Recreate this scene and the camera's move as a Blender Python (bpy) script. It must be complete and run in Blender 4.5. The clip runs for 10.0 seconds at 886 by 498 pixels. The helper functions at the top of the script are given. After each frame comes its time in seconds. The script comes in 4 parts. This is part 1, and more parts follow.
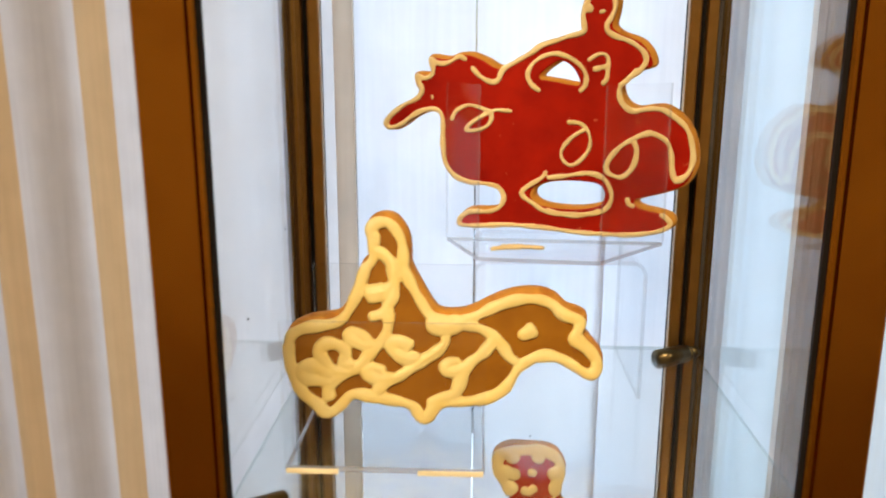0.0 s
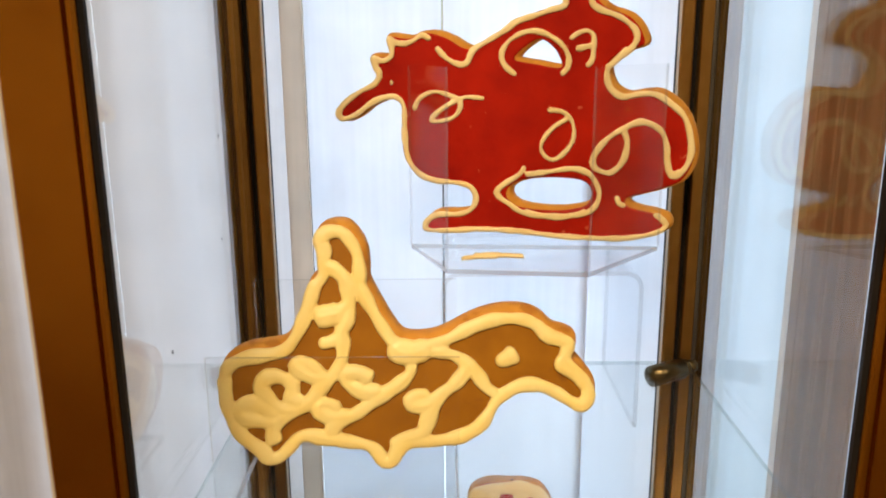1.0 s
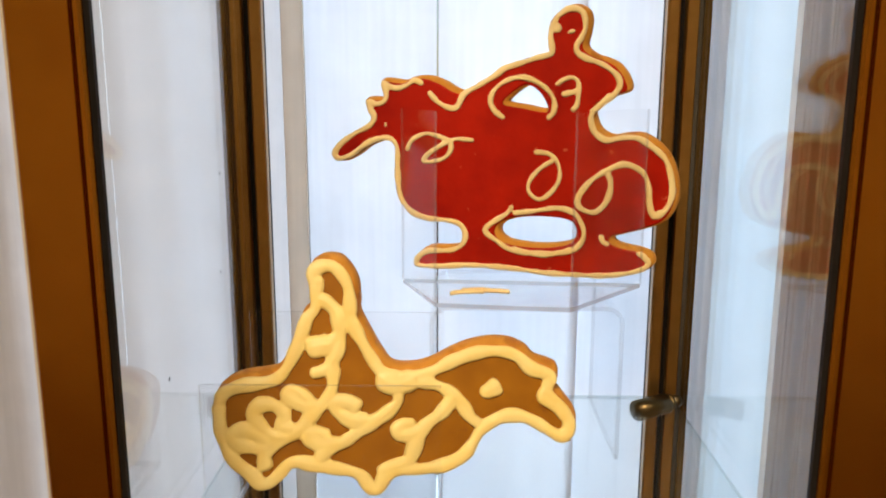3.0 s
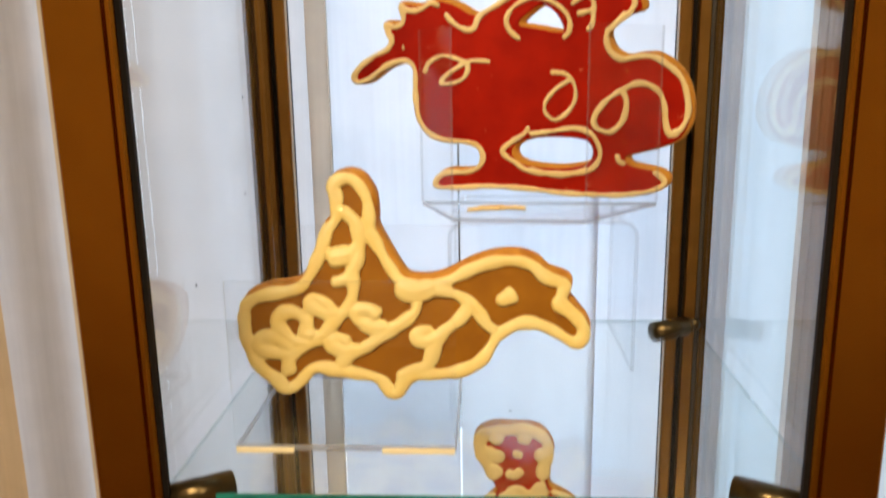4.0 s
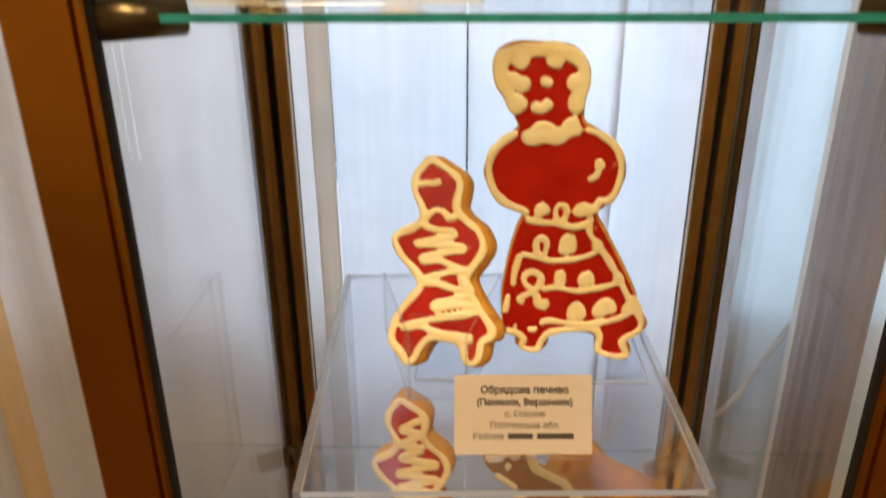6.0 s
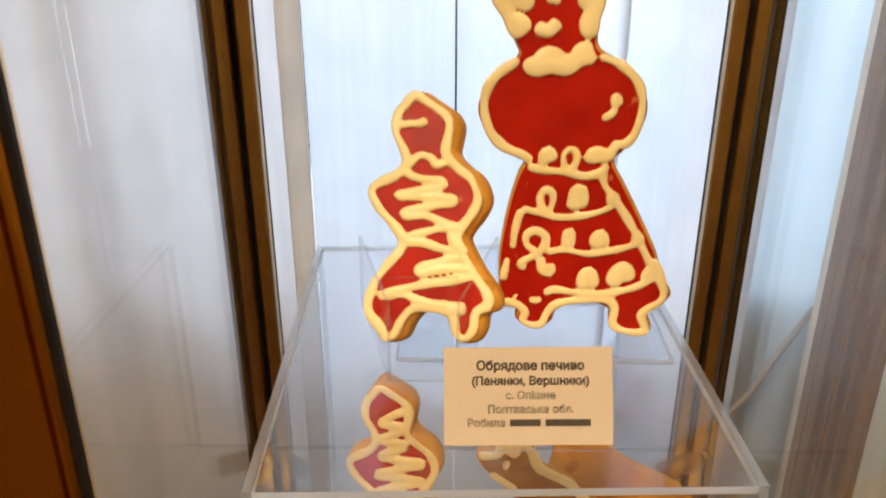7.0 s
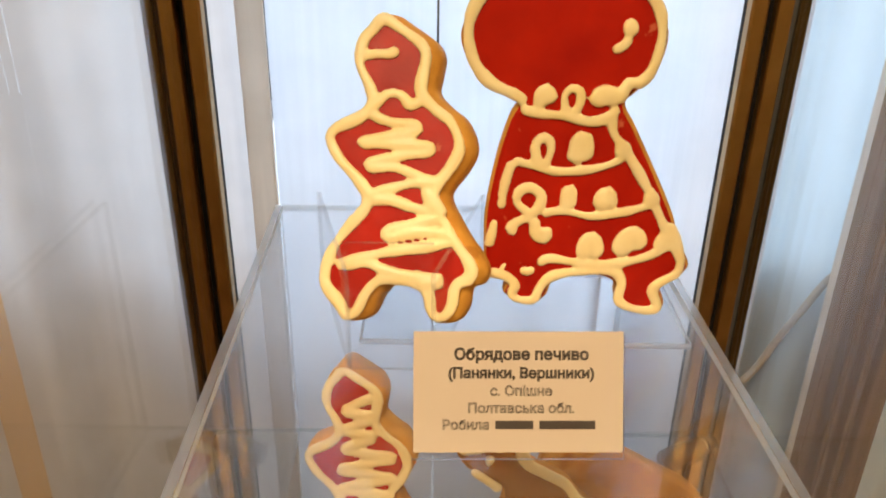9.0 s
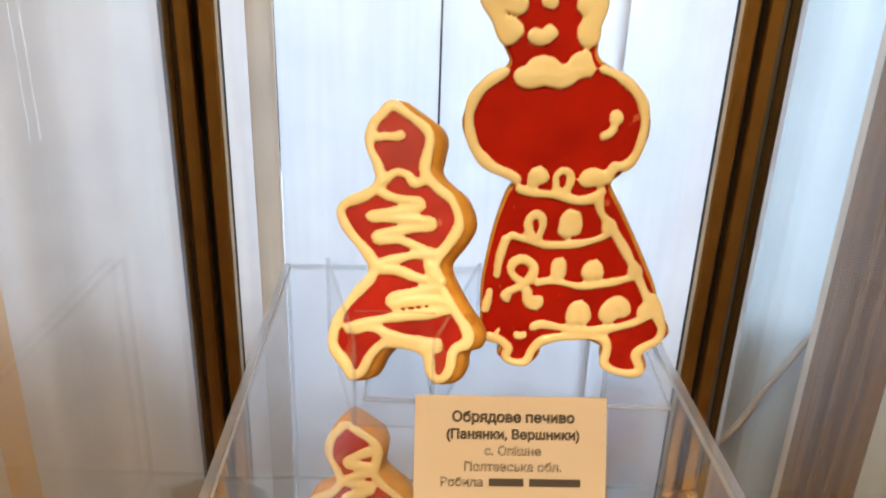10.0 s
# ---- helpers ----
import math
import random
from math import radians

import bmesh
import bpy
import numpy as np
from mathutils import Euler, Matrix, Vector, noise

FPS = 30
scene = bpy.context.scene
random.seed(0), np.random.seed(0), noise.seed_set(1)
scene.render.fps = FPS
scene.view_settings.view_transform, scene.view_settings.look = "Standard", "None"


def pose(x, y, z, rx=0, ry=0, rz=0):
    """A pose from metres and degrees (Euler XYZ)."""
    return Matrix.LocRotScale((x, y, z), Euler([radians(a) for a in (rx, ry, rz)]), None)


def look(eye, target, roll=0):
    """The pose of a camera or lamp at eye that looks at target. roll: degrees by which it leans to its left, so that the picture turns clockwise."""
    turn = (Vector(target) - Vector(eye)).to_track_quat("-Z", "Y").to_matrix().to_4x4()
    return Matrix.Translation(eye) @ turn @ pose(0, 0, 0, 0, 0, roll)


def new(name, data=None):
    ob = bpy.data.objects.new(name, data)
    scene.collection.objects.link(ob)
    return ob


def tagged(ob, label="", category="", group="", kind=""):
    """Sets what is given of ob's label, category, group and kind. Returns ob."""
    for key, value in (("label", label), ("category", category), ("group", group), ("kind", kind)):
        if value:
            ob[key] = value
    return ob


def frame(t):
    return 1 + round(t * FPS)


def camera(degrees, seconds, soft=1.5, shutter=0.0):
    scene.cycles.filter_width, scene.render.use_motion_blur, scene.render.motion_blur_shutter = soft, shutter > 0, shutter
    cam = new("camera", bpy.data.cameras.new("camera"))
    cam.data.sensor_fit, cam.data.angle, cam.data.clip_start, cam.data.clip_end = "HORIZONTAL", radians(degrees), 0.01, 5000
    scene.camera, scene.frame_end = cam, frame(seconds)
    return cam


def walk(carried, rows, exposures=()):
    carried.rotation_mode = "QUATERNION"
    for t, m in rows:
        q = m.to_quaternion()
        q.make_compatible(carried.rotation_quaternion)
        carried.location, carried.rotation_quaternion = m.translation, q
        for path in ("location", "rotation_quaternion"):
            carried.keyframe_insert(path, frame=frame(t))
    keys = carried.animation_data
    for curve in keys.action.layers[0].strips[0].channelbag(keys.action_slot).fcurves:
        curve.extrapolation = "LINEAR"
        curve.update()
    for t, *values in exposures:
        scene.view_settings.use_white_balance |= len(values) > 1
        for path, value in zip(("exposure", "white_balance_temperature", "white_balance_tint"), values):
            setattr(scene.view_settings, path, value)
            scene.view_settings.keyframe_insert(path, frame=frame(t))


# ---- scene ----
cam = camera(57.0, 10.0, soft=1.9, shutter=0.6)
PATH = [
    (0, (-0.027, 0.051, 1.507), (-0.109, 1.997, 1.05), 0.1),
    (0.5, (-0.027, 0.104, 1.506), (-0.057, 2.052, 1.052), 0.2),
    (1, (-0.026, 0.141, 1.5), (-0.036, 2.082, 1.019), -0.4),
    (1.5, (-0.033, 0.151, 1.514), (-0.014, 2.101, 1.071), -0.1),
    (2, (-0.024, 0.142, 1.508), (-0.025, 2.109, 1.143), 0.1),
    (3.5, (-0.009, 0.106, 1.501), (-0.067, 2.062, 1.087), -0.3),
    (4, (-0.003, 0.097, 1.466), (-0.108, 2.043, 1.016), -0.9),
    (4.5, (-0.005, 0.104, 1.449), (-0.097, 2.024, 0.897), -0.5),
    (5, (-0.013, 0.103, 1.406), (-0.114, 2.008, 0.805), -0.7),
    (5.5, (-0.025, 0.121, 1.339), (-0.119, 1.993, 0.643), -0.2),
    (6, (-0.025, 0.161, 1.292), (-0.093, 1.982, 0.468), -0.4),
    (6.2, (-0.031, 0.174, 1.284), (-0.074, 1.978, 0.422), 0.0),
    (7.3, (-0.028, 0.243, 1.198), (-0.055, 2.082, 0.413), 0.1),
    (7.5, (-0.029, 0.253, 1.182), (-0.056, 2.089, 0.39), 0.4),
    (8, (-0.024, 0.28, 1.179), (-0.028, 2.096, 0.339), -0.6),
    (8.5, (-0.024, 0.293, 1.187), (-0.018, 2.104, 0.338), 0.1),
    (9, (-0.024, 0.296, 1.197), (-0.021, 2.09, 0.314), 1.0),
    (9.5, (-0.026, 0.291, 1.206), (-0.03, 2.105, 0.363), 1.4),
    (10, (-0.027, 0.273, 1.222), (-0.013, 2.109, 0.429), 2.1),
]
walk(cam, [(t, look(eye, target, roll)) for t, eye, target, roll in PATH],
     exposures=[(0, -0.14), (5, -0.2), (6, -0.04), (7.3, 0.17), (10, 0.16)])

# ---- light ----
world = bpy.data.worlds.new("world")
scene.world = world
world.use_nodes = True
sky = world.node_tree.nodes.new("ShaderNodeTexSky")
sky.sky_type, sky.sun_disc, sky.sun_elevation, sky.sun_rotation = "NISHITA", False, radians(35), radians(60)
world.node_tree.links.new(sky.outputs[0], world.node_tree.nodes["Background"].inputs[0])
world.node_tree.nodes["Background"].inputs[1].default_value = 0.1


def area_lamp(name, eye, target, w, h, watts, colour):
    data = bpy.data.lights.new(name, "AREA")
    data.shape, data.size, data.size_y, data.energy, data.color = "RECTANGLE", w, h, watts, colour
    ob = new(name, data)
    ob.matrix_world = look(eye, target)
    return ob


# daylight in the window behind the blinds, and the two warm ceiling lamps of the room
area_lamp("window_daylight", (0.16, 1.36, 1.62), (0.16, 0.0, 1.50), 0.95, 1.5, 24, (0.66, 0.83, 1.0))
area_lamp("ceiling_lamp_light", (-0.45, -0.75, 2.62), (-0.45, -0.74, 0.0), 0.5, 0.5, 39, (1.0, 0.735, 0.45))
area_lamp("ceiling_lamp_light", (0.75, -0.9, 2.62), (0.75, -0.89, 0.0), 0.4, 0.4, 13, (1.0, 0.735, 0.45))


# ---- materials ----
def material(name, colour, rough=0.5, metal=0.0, vary=0.12, scale=60.0, bump=0.0, bump_scale=300.0, coat=0.0, second=None, sss=0.0, stretch=1.0):
    m = bpy.data.materials.new(name)
    m.use_nodes = True
    nt = m.node_tree
    b = nt.nodes["Principled BSDF"]
    co = nt.nodes.new("ShaderNodeTexCoord")
    n1 = nt.nodes.new("ShaderNodeTexNoise")
    n1.inputs["Scale"].default_value, n1.inputs["Detail"].default_value = scale, 6.0
    mp = nt.nodes.new("ShaderNodeMapping")
    mp.inputs["Scale"].default_value = (1.0, 1.0, stretch)
    nt.links.new(co.outputs["Object"], mp.inputs["Vector"])
    nt.links.new(mp.outputs[0], n1.inputs["Vector"])
    n2 = nt.nodes.new("ShaderNodeTexNoise")
    n2.inputs["Scale"].default_value, n2.inputs["Detail"].default_value = scale * 0.17, 3.0
    nt.links.new(co.outputs["Object"], n2.inputs["Vector"])
    add = nt.nodes.new("ShaderNodeMath")
    add.operation = "ADD"
    nt.links.new(n1.outputs["Fac"], add.inputs[0])
    nt.links.new(n2.outputs["Fac"], add.inputs[1])
    ramp = nt.nodes.new("ShaderNodeMapRange")
    ramp.inputs["From Min"].default_value, ramp.inputs["From Max"].default_value = 0.65, 1.35
    nt.links.new(add.outputs[0], ramp.inputs["Value"])
    mix = nt.nodes.new("ShaderNodeMix")
    mix.data_type = "RGBA"
    dark = second or tuple(c * (1 - vary) for c in colour)
    light = colour if second else tuple(min(1, c * (1 + vary)) for c in colour)
    mix.inputs["A"].default_value, mix.inputs["B"].default_value = (*dark, 1), (*light, 1)
    nt.links.new(ramp.outputs[0], mix.inputs["Factor"])
    nt.links.new(mix.outputs["Result"], b.inputs["Base Color"])
    b.inputs["Roughness"].default_value, b.inputs["Metallic"].default_value = rough, metal
    b.inputs["Coat Weight"].default_value = coat
    if sss:
        b.inputs["Subsurface Weight"].default_value = sss
        b.inputs["Subsurface Radius"].default_value = (0.004, 0.002, 0.001)
    if bump:
        n3 = nt.nodes.new("ShaderNodeTexNoise")
        n3.inputs["Scale"].default_value, n3.inputs["Detail"].default_value = bump_scale, 5.0
        nt.links.new(co.outputs["Object"], n3.inputs["Vector"])
        bp = nt.nodes.new("ShaderNodeBump")
        bp.inputs["Strength"].default_value, bp.inputs["Distance"].default_value = bump, 0.001
        nt.links.new(n3.outputs["Fac"], bp.inputs["Height"])
        nt.links.new(bp.outputs[0], b.inputs["Normal"])
    return m


def clear(name, tint=(1, 1, 1), rough=0.0, base=0.04, haze=0.0, edge=False, top=0.9):
    """Clear sheet: gloss that grows towards grazing angles over a see-through body, with a trace of dust, or on edges a
    painted daylight glow.
    """
    m = bpy.data.materials.new(name)
    m.use_nodes = True
    nt = m.node_tree
    nt.nodes.remove(nt.nodes["Principled BSDF"])
    out = nt.nodes["Material Output"]
    lw = nt.nodes.new("ShaderNodeLayerWeight")
    lw.inputs["Blend"].default_value = 0.5
    pw = nt.nodes.new("ShaderNodeMath")
    pw.operation = "POWER"
    pw.inputs[1].default_value = 5.0
    nt.links.new(lw.outputs["Facing"], pw.inputs[0])
    mr = nt.nodes.new("ShaderNodeMapRange")
    mr.inputs["To Min"].default_value, mr.inputs["To Max"].default_value = base, top
    nt.links.new(pw.outputs[0], mr.inputs["Value"])
    tr = nt.nodes.new("ShaderNodeBsdfTransparent")
    tr.inputs[0].default_value = (*tint, 1)
    body = tr
    if haze:
        df = nt.nodes.new("ShaderNodeBsdfDiffuse")
        # edges get a blue-white body that imitates daylight piped through the sheet
        df.inputs[0].default_value = (0.80, 0.90, 1.0, 1) if edge else (0.85, 0.87, 0.9, 1)
        if edge:
            tl = nt.nodes.new("ShaderNodeBsdfTranslucent")
            tl.inputs[0].default_value = (0.92, 0.97, 1.0, 1)
            half = nt.nodes.new("ShaderNodeMixShader")
            half.inputs[0].default_value = 0.75
            nt.links.new(df.outputs[0], half.inputs[1])
            nt.links.new(tl.outputs[0], half.inputs[2])
            df = half
        hz = nt.nodes.new("ShaderNodeMixShader")
        hz.inputs[0].default_value = haze
        nt.links.new(tr.outputs[0], hz.inputs[1])
        nt.links.new(df.outputs[0], hz.inputs[2])
        body = hz
    gl = nt.nodes.new("ShaderNodeBsdfGlossy")
    gl.inputs["Roughness"].default_value = rough
    mx = nt.nodes.new("ShaderNodeMixShader")
    nt.links.new(mr.outputs[0], mx.inputs[0])
    nt.links.new(body.outputs[0], mx.inputs[1])
    nt.links.new(gl.outputs[0], mx.inputs[2])
    nt.links.new(mx.outputs[0], out.inputs[0])
    return m


def cloth(name, colour, through_part, vary=0.07, scale=160.0):
    """Thin cloth that lets part of the daylight through."""
    m = material(name, colour, 0.85, vary=vary, scale=scale, bump=0.15, bump_scale=700, stretch=0.04)
    nt = m.node_tree
    b, out = nt.nodes["Principled BSDF"], nt.nodes["Material Output"]
    tl = nt.nodes.new("ShaderNodeBsdfTranslucent")
    nt.links.new(nt.nodes["Mix"].outputs["Result"], tl.inputs["Color"])
    mx = nt.nodes.new("ShaderNodeMixShader")
    mx.inputs[0].default_value = through_part
    nt.links.new(b.outputs[0], mx.inputs[1])
    nt.links.new(tl.outputs[0], mx.inputs[2])
    nt.links.new(mx.outputs[0], out.inputs[0])
    return m


GLASS = clear("clear_glass", (0.985, 0.995, 0.992), 0.0, 0.045)
SHELF = clear("shelf_glass", (0.97, 0.99, 0.985), 0.0, 0.05, 0.01)
ACRYLIC = clear("clear_acrylic", (0.992, 0.992, 0.992), 0.02, 0.025, 0.002, False, 0.14)
DUSTY = clear("dusty_acrylic", (0.97, 0.97, 0.975), 0.02, 0.045, 0.015, False, 0.85)
FAINT_EDGE = clear("thin_acrylic_edge", (0.95, 0.96, 0.97), 0.1, 0.08, 0.14, True, 0.4)
SIDE_EDGE = clear("daylight_white_side_edge", (0.9, 0.92, 0.95), 0.2, 0.15, 0.35, True)
TABLE_EDGE = clear("daylight_white_table_edge", (0.95, 0.96, 0.98), 0.15, 0.08, 0.97, True, 0.5)
ACRYLIC_EDGE = clear("polished_acrylic_edge", (0.95, 0.96, 0.98), 0.12, 0.2, 0.42, True)
PALE_EDGE = clear("pale_glass_edge", (0.75, 0.82, 0.82), 0.1, 0.08, 0.06)
GREEN_EDGE = material("green_glass_edge", (0.02, 0.22, 0.19), 0.15, vary=0.35, scale=90)
BRASS = material("bronze_anodised_aluminium", (0.52, 0.22, 0.022), 0.25, 0.95, vary=0.12, scale=40, second=(0.43, 0.165, 0.014))
# same bronze on the rear ribs, its greyer reflections put into the colour
BRASS_PALE = material("reflection_greyed_bronze", (0.44, 0.265, 0.085), 0.3, 0.9, vary=0.15, scale=60, second=(0.34, 0.19, 0.055))
BASE = material("dull_bronze_laminate", (0.20, 0.11, 0.04), 0.55, 0.2, vary=0.15, scale=30)
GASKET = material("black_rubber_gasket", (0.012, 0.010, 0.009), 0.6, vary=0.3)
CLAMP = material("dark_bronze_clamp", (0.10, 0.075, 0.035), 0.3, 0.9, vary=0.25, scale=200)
DOUGH = material("baked_dough", (0.74, 0.37, 0.06), 0.6, vary=0.2, scale=120, bump=0.35, bump_scale=500, second=(0.58, 0.25, 0.03))
TAN = material("tan_sugar_glaze", (0.40, 0.17, 0.006), 0.5, vary=0.15, scale=38, bump=0.2, bump_scale=200, second=(0.24, 0.09, 0.002))
RED = material("red_sugar_glaze", (0.56, 0.018, 0.003), 0.36, vary=0.2, scale=34, bump=0.35, bump_scale=120, second=(0.27, 0.004, 0.002))
ICING = material("cream_icing", (0.97, 0.84, 0.49), 0.38, vary=0.08, scale=80, bump=0.25, bump_scale=180, second=(0.92, 0.72, 0.31))
ICING_GOLD = material("golden_icing", (0.97, 0.86, 0.40), 0.38, vary=0.12, scale=70, bump=0.25, bump_scale=160, second=(0.93, 0.72, 0.22))
PAPER = material("cream_paper", (0.56, 0.475, 0.37), 0.8, vary=0.03, scale=30)
# pale yellow colour for the lamp glints on the holder edge
GLINT = material("painted_yellow_glint", (0.95, 0.88, 0.60), 0.25, vary=0.05, scale=200)
INK = material("black_ink", (0.055, 0.042, 0.032), 0.7)
def flecks(m, colour, scale, cut):
    """Sparse flecks over a glaze: scuffs, mottling and, on the red, painted reflection spots."""
    nt = m.node_tree
    n = nt.nodes.new("ShaderNodeTexNoise")
    n.inputs["Scale"].default_value, n.inputs["Detail"].default_value = scale, 8.0
    nt.links.new(nt.nodes["Texture Coordinate"].outputs["Object"], n.inputs["Vector"])
    r = nt.nodes.new("ShaderNodeMapRange")
    r.inputs["From Min"].default_value, r.inputs["From Max"].default_value = cut, cut + 0.06
    r.inputs["To Max"].default_value = 0.6
    nt.links.new(n.outputs["Fac"], r.inputs["Value"])
    mx = nt.nodes.new("ShaderNodeMix")
    mx.data_type = "RGBA"
    mx.inputs["B"].default_value = (*colour, 1)
    nt.links.new(nt.nodes["Mix"].outputs["Result"], mx.inputs["A"])
    nt.links.new(r.outputs[0], mx.inputs["Factor"])
    nt.links.new(mx.outputs["Result"], nt.nodes["Principled BSDF"].inputs["Base Color"])


# pale flecks on the red paint both scuffs and small light reflections
flecks(RED, (0.72, 0.22, 0.10), 95.0, 0.68)
flecks(TAN, (0.20, 0.07, 0.01), 60.0, 0.64)
flecks(DOUGH, (0.42, 0.15, 0.02), 55.0, 0.58)
for m_, level in ((TAN, 0.2), (DOUGH, 0.2), (PAPER, 0.2), (RED, 0.17), (GASKET, 0.15)):
    m_.node_tree.nodes["Principled BSDF"].inputs["Specular IOR Level"].default_value = level
WALL = material("white_painted_wall", (0.80, 0.82, 0.84), 0.7, vary=0.03, scale=6, bump=0.1, bump_scale=60)
PANEL = cloth("white_blind_cloth", (0.82, 0.83, 0.86), 0.6, 0.05, 140)
SHEER = cloth("sheer_white_cloth", (0.66, 0.75, 0.82), 0.24, 0.07, 90)
BEIGE = cloth("beige_hem_cloth", (0.80, 0.73, 0.66), 0.5)
CURTAIN = cloth("white_curtain_cloth", (0.56, 0.55, 0.565), 0.32)
CURTAIN_BEIGE = cloth("cream_curtain_cloth", (0.56, 0.41, 0.24), 0.22)
DRAPE = cloth("brown_drape_cloth", (0.27, 0.175, 0.085), 0.12, 0.2, 60)
WOOD = material("brown_parquet", (0.12, 0.052, 0.016), 0.45, vary=0.3, scale=14, second=(0.07, 0.028, 0.009))
PLASTER = material("warm_plaster", (0.70, 0.58, 0.42), 0.8, vary=0.05, scale=5)
CABLE = material("beige_cable", (0.46, 0.41, 0.36), 0.5)
LAMP = bpy.data.materials.new("lamp_diffuser")
LAMP.use_nodes = True
LAMP.node_tree.nodes["Principled BSDF"].inputs["Emission Color"].default_value = (1.0, 0.78, 0.5, 1)
LAMP.node_tree.nodes["Principled BSDF"].inputs["Emission Strength"].default_value = 14.0


# ---- mesh helpers ----
def mesh_object(name, bm, mats, parent=None, label="", smooth=False):
    bmesh.ops.recalc_face_normals(bm, faces=bm.faces)
    me = bpy.data.meshes.new(name)
    bm.to_mesh(me)
    bm.free()
    for m in mats if isinstance(mats, (list, tuple)) else [mats]:
        me.materials.append(m)
    if smooth:
        for p in me.polygons:
            p.use_smooth = True
    ob = new(name, me)
    if parent:
        ob.parent = parent
    if label:
        ob["label"] = label
    return ob


def part(name, bm, mats, parent, label="", smooth=False):
    return mesh_object(name, bm, mats, parent, label, smooth)


def box(x0, x1, y0, y1, z0, z1, bevel=0.0, bm=None, segments=2):
    own = bmesh.new()
    bmesh.ops.create_cube(own, size=1.0)
    for v in own.verts:
        v.co = Vector((x0 + (v.co.x + 0.5) * (x1 - x0), y0 + (v.co.y + 0.5) * (y1 - y0), z0 + (v.co.z + 0.5) * (z1 - z0)))
    if bevel:
        bmesh.ops.bevel(own, geom=own.edges[:], offset=bevel, segments=segments, affect="EDGES", profile=0.5)
    if bm is None:
        return own
    tmp = bpy.data.meshes.new("tmp")
    own.to_mesh(tmp)
    own.free()
    bm.from_mesh(tmp)
    bpy.data.meshes.remove(tmp)
    return bm


def sheet(x0, x1, y0, y1, z0, z1, bevel=0.0):
    """A clear plate whose broad faces take slot 0 and whose narrow edges take slot 1."""
    bm = box(x0, x1, y0, y1, z0, z1, bevel)
    dims = (x1 - x0, y1 - y0, z1 - z0)
    thin = dims.index(min(dims))
    bm.normal_update()
    for f in bm.faces:
        f.material_index = 0 if abs(f.normal[thin]) > 0.95 else 1
    return bm


def empty(name, place=None):
    ob = new(name)
    ob.empty_display_size = 0.02
    if place:
        ob.matrix_basis = place
    return ob


def smooth_line(points, closed, steps):
    """Catmull-Rom curve through the points."""
    pts = [Vector(p) for p in points]
    n, out = len(pts), []
    for i in range(n if closed else n - 1):
        if closed:
            a, b, c, d = pts[i - 1], pts[i], pts[(i + 1) % n], pts[(i + 2) % n]
        else:
            a, b, c, d = pts[max(i - 1, 0)], pts[i], pts[i + 1], pts[min(i + 2, n - 1)]
        for k in range(steps):
            t = k / steps
            out.append(0.5 * (2 * b + (c - a) * t + (2 * a - 5 * b + 4 * c - d) * t * t + (3 * b - a - 3 * c + d) * t ** 3))
    if not closed:
        out.append(pts[-1])
    return out


def area_of(loop):
    return 0.5 * sum(loop[i - 1].x * p.y - p.x * loop[i - 1].y for i, p in enumerate(loop))


def inset(loop, d):
    """Moves a counter-clockwise loop inwards by d."""
    out, n = [], len(loop)
    for i, p in enumerate(loop):
        t = (loop[(i + 2) % n] - loop[i - 2]).normalized()
        out.append(p + Vector((-t.y, t.x)) * d)
    return out


def slab(loops, rings, skew=(0.0, 0.0)):
    """A flat baked shape: rings are (depth, inset) from the back to the front; loops: the outline and its holes."""
    bm = bmesh.new()
    first, last = [], []
    deep = -rings[0][0]
    for k, loop in enumerate(loops):
        loop = loop if (area_of(loop) > 0) == (k == 0) else loop[::-1]
        made = []
        for depth, d in rings:
            k_ = max(0.0, -depth / deep) ** 0.5 if deep else 0.0
            made.append([bm.verts.new((p.x + skew[0] * k_, -depth, p.y + skew[1] * k_)) for p in inset(loop, d)])
        n = len(loop)
        for a, b in zip(made, made[1:]):
            for i in range(n):
                bm.faces.new((a[i - 1], a[i], b[i], b[i - 1]))
        first.append(made[0])
        last.append(made[-1])
    for group in (first, last):
        edges = []
        for ring in group:
            for i in range(len(ring)):
                e = bm.edges.get((ring[i - 1], ring[i]))
                edges.append(e)
        bmesh.ops.triangle_fill(bm, use_beauty=True, edges=edges)
    return bm


